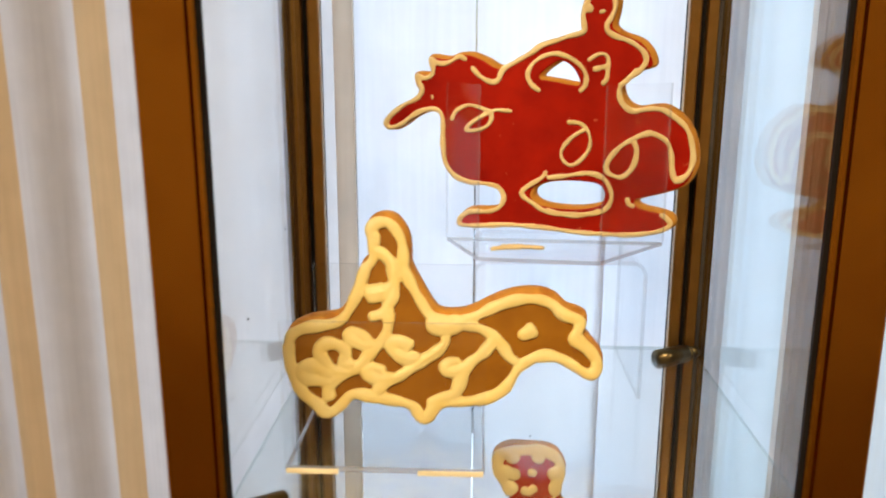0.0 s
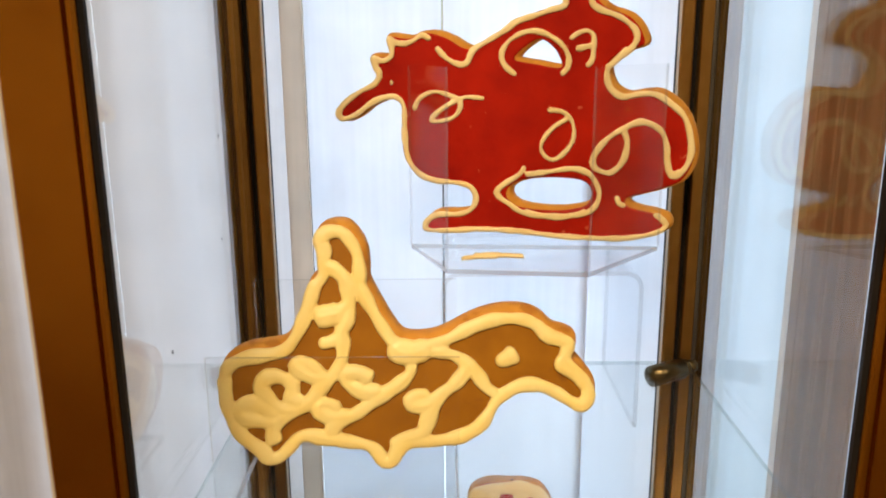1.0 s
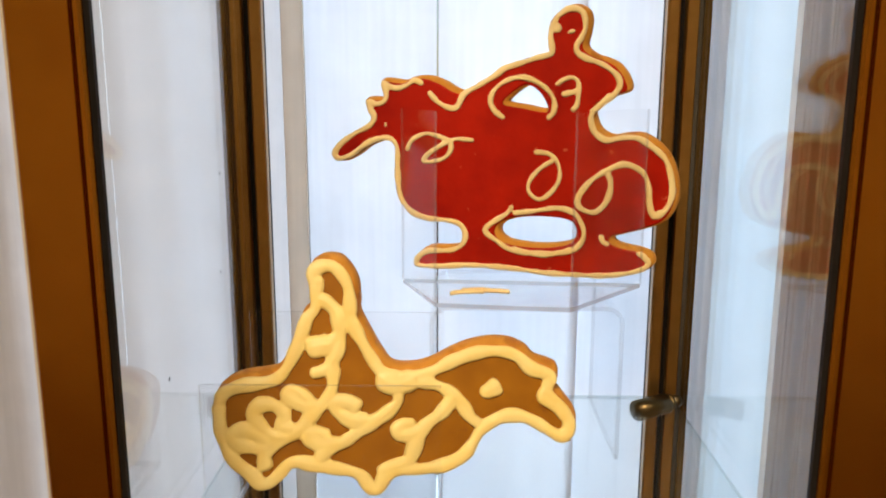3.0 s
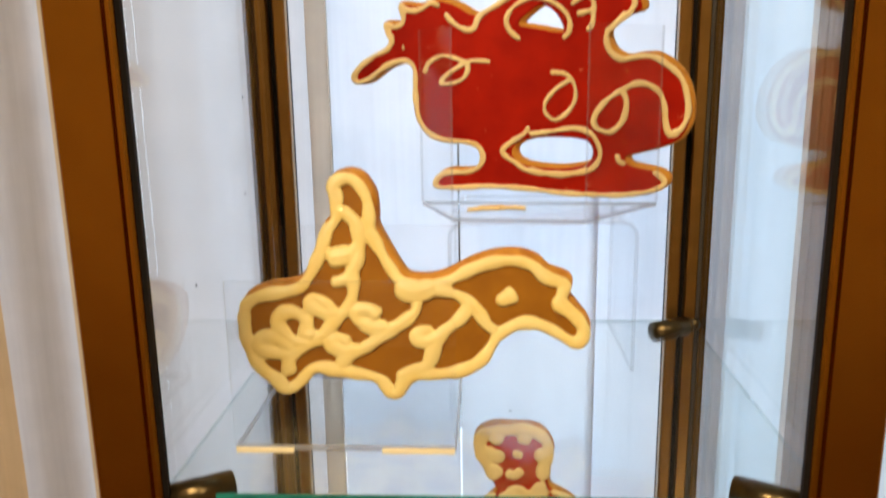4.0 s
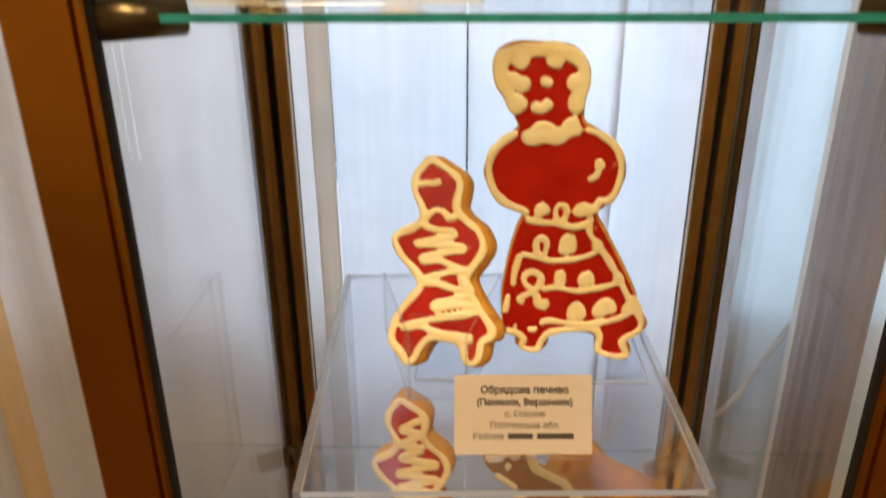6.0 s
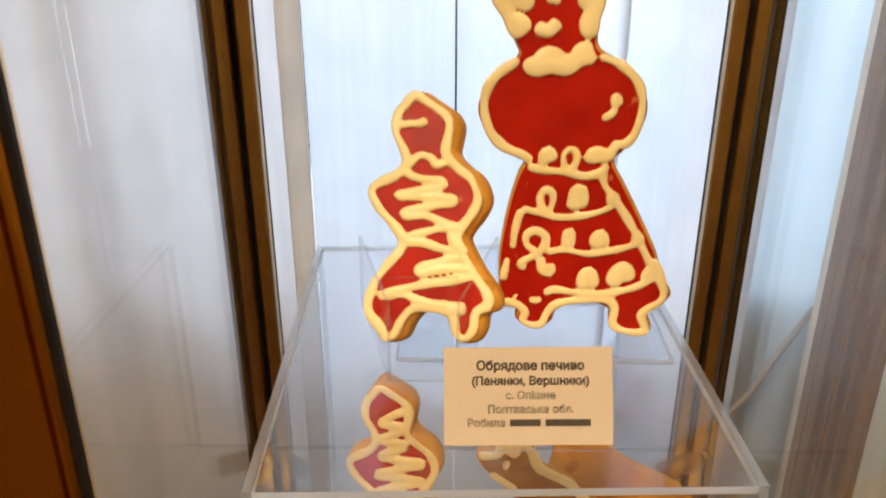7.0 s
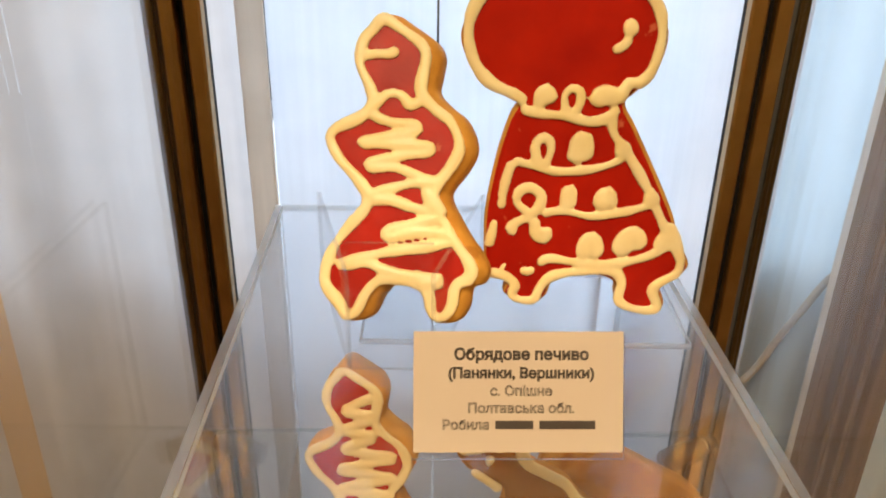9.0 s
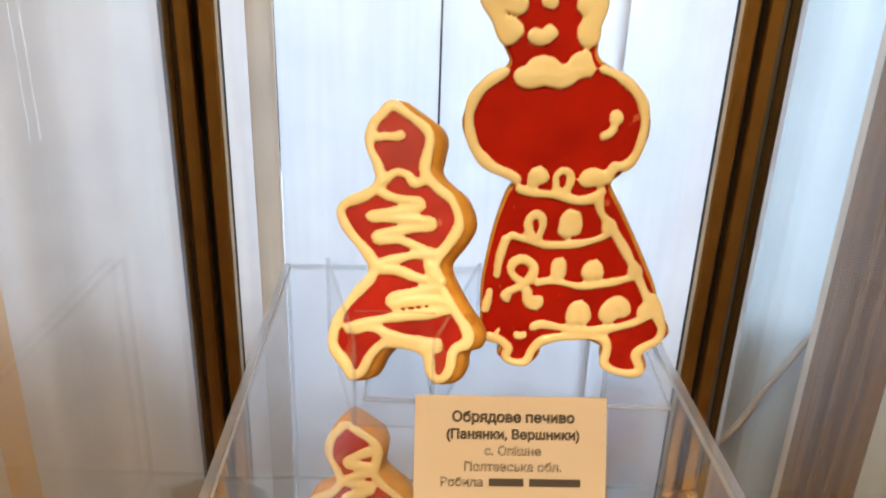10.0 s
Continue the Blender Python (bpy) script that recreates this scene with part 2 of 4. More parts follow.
def bead(points, width, height, depth, closed=False, seed=0):
    """A piped line of icing: a rounded bead of uneven width that lies on the front face."""
    rng = random.Random(seed)
    line = [Vector((p.x, p.y)) for p in points]
    bm, rings, n, sides = bmesh.new(), [], len(points), 8
    wob = rng.uniform(0, 6)
    for i, p in enumerate(line):
        t = (line[(i + 1) % n] - line[i - 1]) if closed else (line[min(i + 1, n - 1)] - line[max(i - 1, 0)])
        t = t.normalized() if t.length else Vector((1, 0))
        side = Vector((-t.y, t.x))
        w = width * (1 + 0.11 * math.sin(i * 0.21 + wob) + 0.08 * math.sin(i * 0.53 + 2 * wob) + rng.uniform(-0.03, 0.03))
        if not closed:
            end = min(i, n - 1 - i)
            span = max(1.0, 0.5 * width / 0.0014)
            w *= math.sqrt(max(0.08, 1.0 - (1.0 - min(1.0, (end + 0.15) / span)) ** 2))
        ring = []
        for k in range(sides):
            a = 2 * math.pi * k / sides
            q = p + side * (0.5 * w * math.cos(a))
            ring.append(bm.verts.new((q.x, -depth - height * (0.35 + 0.65 * math.sin(a)) * (w / width) ** 0.5, q.y)))
        rings.append(ring)
    pairs = list(zip(rings, rings[1:])) + ([(rings[-1], rings[0])] if closed else [])
    for a, b in pairs:
        for k in range(sides):
            bm.faces.new((a[k - 1], a[k], b[k], b[k - 1]))
    if not closed:
        bm.faces.new(rings[0])
        bm.faces.new(rings[-1][::-1])
    return bm


def resample(line, gap, closed=False):
    pts = line + [line[0]] if closed else line
    out, left = [pts[0]], gap
    for a, b in zip(pts, pts[1:]):
        seg, at = (b - a).length, 0.0
        while seg - at >= left:
            at += left
            out.append(a.lerp(b, at / seg))
            left = gap
        left -= seg - at
    if closed and (out[-1] - out[0]).length < gap * 0.5:
        out.pop()
    elif not closed and (out[-1] - pts[-1]).length > gap * 0.3:
        out.append(pts[-1])
    return out


def add_to(bm, other):
    tmp = bpy.data.meshes.new("tmp")
    bmesh.ops.recalc_face_normals(other, faces=other.faces)
    other.to_mesh(tmp)
    other.free()
    bm.from_mesh(tmp)
    bpy.data.meshes.remove(tmp)


def cookie(name, place, outline, holes, strokes, glaze, icing, width, rims, label, thick=0.009, size=1.0, group="cookies", skew=(0.0, 0.0)):
    """A baked cookie standing on its lower edge; shapes in centimetres, x across and y up; strokes are (relative width, line)."""
    k = 0.01 * size
    root = empty(name, place)
    tagged(root, label, "cookie", group)
    loop = [p * k for p in smooth_line(outline, True, 4)]
    turned = area_of(loop) < 0
    loop = loop[::-1] if turned else loop
    gaps = [[p * k for p in smooth_line(h, True, 4)] for h in holes]
    part("baked_body", slab([loop] + gaps, [(-thick, 0.0012), (-thick * 0.8, 0.0), (-thick * 0.45, -0.0003), (-thick * 0.15, 0.0), (0.0, 0.0012)], skew), DOUGH, root, "golden baked dough edge", True)
    part("glaze", slab([inset(loop, 0.001)] + [inset(g if area_of(g) < 0 else g[::-1], 0.001) for g in gaps],
                       [(-0.0015, 0.0), (0.0005, 0.0004), (0.0011, 0.0016)]), glaze, root)
    count = len(loop)
    piped = bmesh.new()
    for a, b in [(1 - b, 1 - a) for a, b in rims] if turned else rims:
        rim = inset(loop, width * 0.48)
        if b - a >= 1:
            add_to(piped, bead(resample(rim, 0.0016, True), width, width * 0.40, 0.0008, True, 3))
        else:
            i0, i1 = round(a * count) + count, round(b * count) + count
            add_to(piped, bead(resample([rim[i % count] for i in range(i0, i1)], 0.0016), width, width * 0.40, 0.0008, False, i0))
    for i, (wide, line) in enumerate(strokes):
        pts = resample([p * k for p in smooth_line(line, False, 6)], 0.0013)
        if len(pts) > 2:
            add_to(piped, bead(pts, width * wide, width * 0.42 * wide ** 0.4, 0.0009, False, 11 + i))
    if piped.verts:
        ob = part("icing", piped, icing, root, "cream piped icing that has run together", True)
        run = ob.modifiers.new("run_together", "REMESH")
        run.mode, run.voxel_size, run.use_smooth_shade = "VOXEL", 0.0008, True
        soft = ob.modifiers.new("soften", "SMOOTH")
        soft.factor, soft.iterations = 0.5, 5
    return root


# ---- setting: wall, boards, curtains, floor, room ----
def structure(ob, label, category):
    return tagged(ob, label, category, kind="structure")


structure(mesh_object("floor", box(-2.6, 2.6, -3.2, 1.5, -0.05, 0.0), WOOD), "brown wooden parquet floor of the room", "floor")
structure(mesh_object("ceiling", box(-2.6, 2.6, -3.2, 1.5, 2.7, 2.75), WALL), "white painted ceiling of the room", "ceiling")
wall = box(-2.6, -0.34, 1.4, 1.5, 0.0, 2.7)
box(0.66, 2.6, 1.4, 1.5, 0.0, 2.7, bm=wall)
box(-0.34, 0.66, 1.4, 1.5, 0.0, 0.85, bm=wall)
box(-0.34, 0.66, 1.4, 1.5, 2.4, 2.7, bm=wall)
structure(mesh_object("wall_north", wall, WALL), "white wall with a window opening behind the blinds", "wall")
structure(mesh_object("wall_south", box(-2.6, 2.6, -3.2, -3.1, 0.0, 2.7), PLASTER), "warm plaster wall", "wall")
structure(mesh_object("wall_west", box(-2.6, -2.5, -3.1, 1.4, 0.0, 2.7), PLASTER), "warm plaster wall", "wall")
structure(mesh_object("wall_east", box(2.5, 2.6, -3.1, 1.4, 0.0, 2.7), PLASTER), "warm plaster wall", "wall")
# unseen board, added to block window light so the curtains darken downwards
sill = structure(mesh_object("shading_sill", box(-0.90, 0.95, 1.012, 1.50, 0.81, 0.85, 0.004), WALL), "unseen deep white sill added to keep daylight off the lower curtains", "sill")

# upright blind strips in front of the window, with a seam, an overlap and a beige hem
blind = empty("vertical_blind")
tagged(blind, "white cloth vertical blind with daylight shining through", "blind")
for x0, x1, y in ((-0.1505, -0.0300, 0.880), (-0.0285, 0.106, 0.880), (0.101, 0.235, 0.886)):
    part("blind_strip", box(x0, x1, y, y + 0.0012, 0.03, 2.35), PANEL, blind)
part("hem", box(-0.171, -0.151, 0.876, 0.881, 0.03, 2.35, 0.001), BEIGE, blind, "beige folded hem")
part("headrail", box(-0.20, 0.26, 0.868, 0.895, 2.35, 2.40, 0.003), WALL, blind, "white head rail")


def curtain(name, x0, x1, y0, y1, z0, z1, folds, depth, mats, stripe, label, seed=1):
    rng = random.Random(seed)
    bm = bmesh.new()
    cols, rows = max(int(folds * 14), 20), 10
    ph = [rng.uniform(0, 6) for _ in range(4)]
    grid = []
    for j in range(rows + 1):
        v = j / rows
        row = []
        for i in range(cols + 1):
            u = i / cols
            a = 2 * math.pi * folds * u
            off = depth * (math.sin(a + ph[0] + 0.3 * math.sin(3 * v + ph[1])) + 0.35 * math.sin(2.3 * a + ph[2]) + 0.2 * math.sin(0.37 * a + ph[3]))
            row.append(bm.verts.new((x0 + (x1 - x0) * u, y0 + (y1 - y0) * u + off, z0 + (z1 - z0) * v)))
        grid.append(row)
    for j in range(rows):
        for i in range(cols):
            f = bm.faces.new((grid[j][i], grid[j][i + 1], grid[j + 1][i + 1], grid[j + 1][i]))
            f.material_index = stripe(x0 + (x1 - x0) * (i + 0.5) / cols)
    ob = mesh_object(name, bm, mats, None, "", True)
    return tagged(ob, label, "curtain")


curtain("curtain", -1.5, -0.18, 0.98, 0.95, 0.02, 2.4, 9.0, 0.012, [CURTAIN, CURTAIN_BEIGE],
        lambda x: 1 if x < -0.40 and (x + 0.476) % 0.11 < 0.04 else 0, "white curtain with cream vertical stripes hanging in folds", 4)
curtain("sheer_curtain", 0.20, 0.95, 0.985, 0.995, 0.02, 2.4, 7.0, 0.006, [SHEER], lambda x: 0, "sheer white curtain glowing with cool daylight", 9)
curtain("drape", 0.303, 0.388, 0.90, 0.91, 0.02, 2.4, 4.0, 0.006, [DRAPE, BEIGE], lambda x: 1 if x < 0.308 else 0, "brown drape with a pale hem hanging in narrow folds", 7)

# white cable that hangs beside the boards
cu = bpy.data.curves.new("cable", "CURVE")
cu.dimensions, cu.bevel_depth, cu.bevel_resolution = "3D", 0.0035, 3
sp = cu.splines.new("BEZIER")
knots = [(0.36, 0.945, 0.885), (0.330, 0.95, 0.854), (0.311, 0.95, 0.82), (0.294, 0.95, 0.787), (0.277, 0.95, 0.750), (0.258, 0.95, 0.726), (0.235, 0.95, 0.695), (0.20, 0.955, 0.62), (0.19, 0.957, 0.30), (0.185, 0.957, 0.0045)]
sp.bezier_points.add(len(knots) - 1)
for bp_, co in zip(sp.bezier_points, knots):
    bp_.co, bp_.handle_left_type, bp_.handle_right_type = co, "AUTO", "AUTO"
cu.materials.append(CABLE)
tagged(new("cable", cu), "beige electric cable hanging in a slack curve to the floor", "cable")

# ceiling lamps
for x, y, w in ((-0.45, -0.75, 0.5), (0.75, -0.9, 0.4)):
    lamp = empty("ceiling_lamp", pose(x, y, 2.7))
    tagged(lamp, "square warm-white ceiling lamp panel", "lamp", "ceiling lamps")
    part("housing", box(-w / 2 - 0.02, w / 2 + 0.02, -w / 2 - 0.02, w / 2 + 0.02, -0.05, 0.0, 0.004), WALL, lamp)
    part("diffuser", box(-w / 2, w / 2, -w / 2, w / 2, -0.062, -0.05, 0.003), LAMP, lamp)

# ---- the display case ----
XL, XR, YF, YB = -0.166, 0.152, 0.466, 0.785
case = empty("display_case", pose(0, 0, 0))
tagged(case, "glass display case with fluted bronze corner posts", "display case")
Z0, Z1 = 0.62, 1.95


def extrude(profile, z0, z1, index=None):
    bm = bmesh.new()
    lo = [bm.verts.new((x, y, z0)) for x, y in profile]
    hi = [bm.verts.new((x, y, z1)) for x, y in profile]
    for i in range(len(profile)):
        f = bm.faces.new((lo[i - 1], lo[i], hi[i], hi[i - 1]))
        f.material_index = index[i] if index else 0
    bm.faces.new(lo)
    bm.faces.new(hi)
    return bm


def front_post(sign, xi):
    """Flat-faced front post with a narrow lip and a rubber gasket towards the opening."""
    prof = [(0.0020, 0.006), (0.0020, 0.000), (0.0030, -0.0018), (0.0048, -0.0018), (0.0056, 0.0008), (0.0064, -0.003), (0.0325, -0.003), (0.034, -0.0015), (0.034, 0.012), (0.012, 0.012), (0.012, 0.006)]
    post = part("corner_post", extrude([(xi + sign * x, YF + y) for x, y in prof], Z0, Z1), BRASS, case, "bronze anodised front post")
    part("gasket", extrude([(xi + sign * x, YF + y) for x, y in ((0.0, 0.003), (0.0018, 0.0012), (0.0018, 0.006), (0.0, 0.006))], Z0, Z1), GASKET, post, "black rubber gasket strip")
    return post


def back_post(sign, xi):
    """Fluted rear post: bronze ribs parted by deep dark grooves."""
    def run(pts):
        return extrude([(xi + sign * x, YB + y) for x, y in pts], Z0, Z1)
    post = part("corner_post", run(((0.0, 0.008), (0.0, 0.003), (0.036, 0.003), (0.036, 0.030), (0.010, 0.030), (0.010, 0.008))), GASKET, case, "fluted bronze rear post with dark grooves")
    part("rib", run(((0.0, 0.0025), (0.0, -0.005), (0.0015, -0.0065), (0.0085, -0.0065), (0.010, -0.005), (0.010, 0.0025))), BRASS_PALE, post)
    part("rib", run(((0.0155, 0.0025), (0.0155, -0.003), (0.0165, -0.0045), (0.0245, -0.0045), (0.0255, -0.003), (0.0255, 0.0025))), BRASS_PALE, post)
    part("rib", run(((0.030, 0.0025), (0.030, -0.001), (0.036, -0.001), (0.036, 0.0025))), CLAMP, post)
    return post


front_post(-1, XL)
front_post(1, XR)
back_post(-1, XL)
back_post(1, XR)
for x, nm in ((XL - 0.020, "side_pane"), (XR + 0.027, "side_pane")):
    part(nm, sheet(x, x + 0.004, YF + 0.0135, YB + 0.002, Z0 + 0.002, Z1 - 0.002), [GLASS, ACRYLIC_EDGE], case, "clear glass side pane")
part("base", box(XL - 0.036, XR + 0.036, YF - 0.006, YB + 0.03, 0.0, Z0, 0.003), BASE, case, "bronze-coloured base cabinet")
part("top", box(XL - 0.036, XR + 0.036, YF - 0.006, YB + 0.03, Z1, Z1 + 0.04, 0.003), BRASS, case, "bronze-coloured top panel")


def clamp(x, y, z, sign):
    """Round shelf clamp: a stepped barrel slit for the glass, on a short stem to the post."""
    root = empty("shelf_clamp", pose(x, y, z))
    tagged(root, "dark bronze barrel clamp holding a glass shelf corner", "shelf clamp", "shelf clamps")
    for nm, a, b, rad in (("barrel", -0.026, 0.008, 0.0085), ("collar", 0.008, 0.013, 0.0068), ("stem", 0.013, 0.022, 0.0052)):
        bm = bmesh.new()
        bmesh.ops.create_cone(bm, cap_ends=True, segments=24, radius1=rad, radius2=rad, depth=b - a)
        bmesh.ops.bevel(bm, geom=[e for e in bm.edges if len(e.link_faces) == 2 and e.calc_face_angle() > 1.0], offset=0.0009, segments=2, affect="EDGES")
        bm.transform(pose(sign * (a + b) / 2, 0, 0, 0, 90, 0))
        part(nm, bm, CLAMP, root, "", True)
    root.matrix_basis = pose(x, y, z, 0, 0, 0) @ pose(0, 0, 0, 0, 0, -sign * 30)
    return root


def glass_shelf(z):
    shelf = empty("glass_shelf", pose(0, 0, z))
    tagged(shelf, "clear glass shelf with a green edge on bronze clamps", "glass shelf", "shelves")
    part("pane", sheet(XL - 0.008, XR + 0.020, 0.4802, 0.776, -0.0035, 0.0), [SHELF, PALE_EDGE], shelf)
    part("front_edge", box(XL - 0.008, XR + 0.020, 0.479, 0.4802, -0.0035, 0.0), GREEN_EDGE, shelf, "green polished front edge")
    for sx, x in ((-1, XL + 0.004), (1, XR - 0.004)):
        clamp(x, 0.479, z - 0.0018, sx)
        back = clamp(x, 0.760, z - 0.0018, sx)
        back.matrix_basis = pose(x + sx * 0.010, 0.760, z - 0.0018) @ pose(0, 0, 0, 0, 0, sx * 30)


glass_shelf(1.246)
glass_shelf(0.812)
SHELF_Z, LOW_Z = 1.246, 0.812


# ---- acrylic stands ----
def riser(name, x0, x1, y0, y1, z0, z1, mats, label, t=0.003, rad=0.006):
    """A bridge bent from one acrylic sheet: a top and two legs with rounded bends."""
    prof = []
    for r_, s in ((rad, 1), (rad - t, -1)):
        arc = [(x0, z0)] + [(x0 + rad - r_ * math.cos(a), z1 - rad + r_ * math.sin(a)) for a in [math.pi / 2 * i / 5 for i in range(6)]]
        arc += [(x1 - rad + r_ * math.sin(a), z1 - rad + r_ * math.cos(a)) for a in [math.pi / 2 * i / 5 for i in range(6)]] + [(x1, z0)]
        if s < 0:
            arc[0], arc[-1] = (x0 + t, z0), (x1 - t, z0)
        prof.append(arc)
    n = len(prof[0])
    root = empty(name)
    tagged(root, label, "acrylic riser")
    for piece, a, e in (("leg", 0, 1), ("top", 1, n - 2), ("leg", n - 2, n - 1)):
        bm = bmesh.new()
        rows = [[[bm.verts.new((x, y, z)) for x, z in arc[a:e + 1]] for arc in prof] for y in (y0, y1)]
        for i in range(e - a):
            for k in (0, 1):
                bm.faces.new((rows[0][k][i], rows[0][k][i + 1], rows[1][k][i + 1], rows[1][k][i]))
            for r_ in rows:
                bm.faces.new((r_[0][i], r_[0][i + 1], r_[1][i + 1], r_[1][i])).material_index = 1
        if piece == "leg":
            q = 0 if a == 0 else 1
            bm.faces.new((rows[0][0][q], rows[1][0][q], rows[1][1][q], rows[0][1][q])).material_index = 1
        part(piece, bm, mats, root)
    return root


def plate(points, z0, z1):
    bm = bmesh.new()
    lo = [bm.verts.new((x, y, z0)) for x, y in points]
    hi = [bm.verts.new((x, y, z1)) for x, y in points]
    bm.faces.new(lo), bm.faces.new(hi)
    for i in range(len(points)):
        f = bm.faces.new((lo[i - 1], lo[i], hi[i], hi[i - 1]))
        f.material_index = 1
    return bm


def upright(a, b, z0, z1, t=0.002):
    """An upright sheet between two plan points."""
    a, b = Vector(a), Vector(b)
    d = (b - a).normalized()
    nrm = Vector((-d.y, d.x)) * (t / 2)
    bm = plate([tuple(a - nrm), tuple(b - nrm), tuple(b + nrm), tuple(a + nrm)], z0, z1)
    bm.normal_update()
    for f in bm.faces:
        n2 = Vector((f.normal.x, f.normal.y))
        f.material_index = 0 if n2.length > 0.5 and abs(n2.dot(Vector((-d.y, d.x)))) > 0.7 else 1
    return bm


def winged_stand(name, fl, fr, bl, br, z, h, label, fh=None):
    """A stand bent from clear sheet: a base plate and two splayed side wings, with a low front."""
    root = empty(name, pose(0, 0, 0))
    tagged(root, label, "acrylic stand", "acrylic stands")
    if not fh:
        part("base_plate", plate([fl, fr, br, bl], z, z + 0.003), [ACRYLIC, ACRYLIC_EDGE], root)
    part("wing", upright(fl, bl, z + 0.003, z + h), [ACRYLIC, FAINT_EDGE], root)
    part("wing", upright(fr, br, z + 0.003, z + h), [ACRYLIC, FAINT_EDGE], root)
    if fh:
        part("front", upright(fl, fr, z + 0.003, z + fh), [ACRYLIC, FAINT_EDGE], root)
    return root


riser("acrylic_riser", -0.030, 0.103, 0.655, 0.768, SHELF_Z, 1.357, [ACRYLIC, FAINT_EDGE], "clear acrylic bridge riser with rounded bends on the glass shelf", rad=0.012)
winged_stand("acrylic_stand", (-0.026, 0.652), (0.064, 0.641), (-0.052, 0.722), (0.125, 0.710), 1.357, 0.131, "clear acrylic stand with splayed wings under the red horse cookie")
part("support_tab", box(-0.04, 0.10, 0.7225, 0.762, 1.3575, 1.3600), [ACRYLIC], bpy.data.objects["acrylic_stand"])

holder = empty("acrylic_holder")
tagged(holder, "clear acrylic holder with upright plates on the glass shelf", "acrylic stand", "acrylic stands")
part("base_plate", sheet(-0.149, -0.020, 0.527, 0.640, SHELF_Z, SHELF_Z + 0.004, 0.0016), [ACRYLIC, ACRYLIC_EDGE], holder)
part("front_plate", sheet(-0.149, -0.020, 0.527, 0.529, SHELF_Z + 0.003, 1.348), [ACRYLIC, FAINT_EDGE], holder)
part("back_plate", sheet(-0.149, -0.020, 0.638, 0.640, SHELF_Z + 0.003, 1.357), [ACRYLIC, FAINT_EDGE], holder)

# two pale strips along the front of the holder, painted stand-ins for lamp glints
for x0, x1 in ((-0.148, -0.114), (-0.063, -0.021)):
    tape = mesh_object("glint_strip", box(x0, x1, 0.5252, 0.5266, SHELF_Z, SHELF_Z + 0.0034, 0.0004), GLINT)
    tagged(tape, "short pale yellow strip painted as a lamp glint before the clear holder", "tape", "tape strips")

BOX_Z = 0.993
table = empty("acrylic_table", pose(-0.0105, 0.6405, 0.0, 0, 0, 2))
tagged(table, "large clear acrylic table with a dusty top on the lower shelf", "acrylic table")
part("top", sheet(-0.1098, 0.1098, -0.133, 0.133, BOX_Z - 0.004, BOX_Z), [DUSTY, TABLE_EDGE], table)
for sx in (-1, 1):
    x0, x1 = sorted((sx * 0.1102, sx * 0.1142))
    part("side_panel", sheet(x0, x1, -0.133, 0.133, LOW_Z, BOX_Z), [DUSTY, SIDE_EDGE], table)
step = mesh_object("acrylic_strip", sheet(-0.061, 0.091, 0.610, 0.680, BOX_Z, BOX_Z + 0.003, 0.001), [ACRYLIC, ACRYLIC_EDGE])
tagged(step, "flat clear acrylic strip under the cookies on the table", "acrylic stand", "acrylic stands")
winged_stand("acrylic_stand", (-0.062, 0.583), (-0.027, 0.583), (-0.085, 0.668), (-0.004, 0.668), BOX_Z + 0.003, 0.048, "small clear acrylic stand with splayed wings holding the small cookie", 0.062)

# ---- cookies ----
RED_HORSE_OUTLINE = [(-14.61, 8.81), (-13.97, 8.24), (-13.06, 8.59), (-12.09, 9.31), (-10.94, 9.74), (-10.1, 9.66), (-9.95, 8.52), (-10.03, 6.63), (-9.77, 5.48), (-8.99, 4.48), (-7.56, 3.87), (-6.07, 3.71), (-5.19, 3.43), (-4.89, 2.87), (-5.19, 2.09), (-6.13, 1.84), (-7.79, 1.79), (-8.55, 1.03), (-8.36, 0.3), (-6.69, 0.18), (-3.92, 0.27), (-1.15, 0.07), (1.34, -0.32), (3.56, -0.46), (6.03, -0.49), (8.17, -0.2), (9.35, 0.53), (9.12, 1.31), (8.21, 1.7), (7.19, 1.92), (6.39, 2.2), (6.27, 2.61), (7.08, 2.86), (8.64, 3.25), (10.11, 3.85), (10.86, 5.08), (10.93, 6.57), (10.46, 8.19), (9.6, 9.39), (8.24, 10.27), (7.04, 10.33)]
RED_HORSE_OUTLINE += [(5.92, 10.18), (5, 10.66), (4.6, 11.61), (4.76, 12.32), (5.67, 12.92), (7.07, 13.39), (6.97, 14.3), (6.31, 15.21), (5.5, 15.69), (4.64, 15.95), (4.03, 16.33), (3.82, 16.69), (3.97, 17.46), (4.08, 18.36), (3.93, 19), (3.42, 19.4), (2.76, 19.5), (2.05, 19.25), (1.41, 18.67), (1.16, 17.97), (1.19, 17.07), (1.4, 16.24), (0.35, 15.98), (-1.23, 15.46), (-1.98, 15.15), (-2.77, 14.63), (-3.7, 14.01), (-4.82, 13.37), (-5.62, 13.48), (-6.5, 14), (-7.7, 14.43), (-8.78, 14.36), (-9.47, 14.1), (-10.92, 14.27), (-10.77, 13.69), (-10.78, 12.9), (-12.13, 12.88), (-11.76, 12.17), (-11.75, 11.48), (-12.22, 10.81), (-13.57, 10.13), (-14.43, 9.3)]
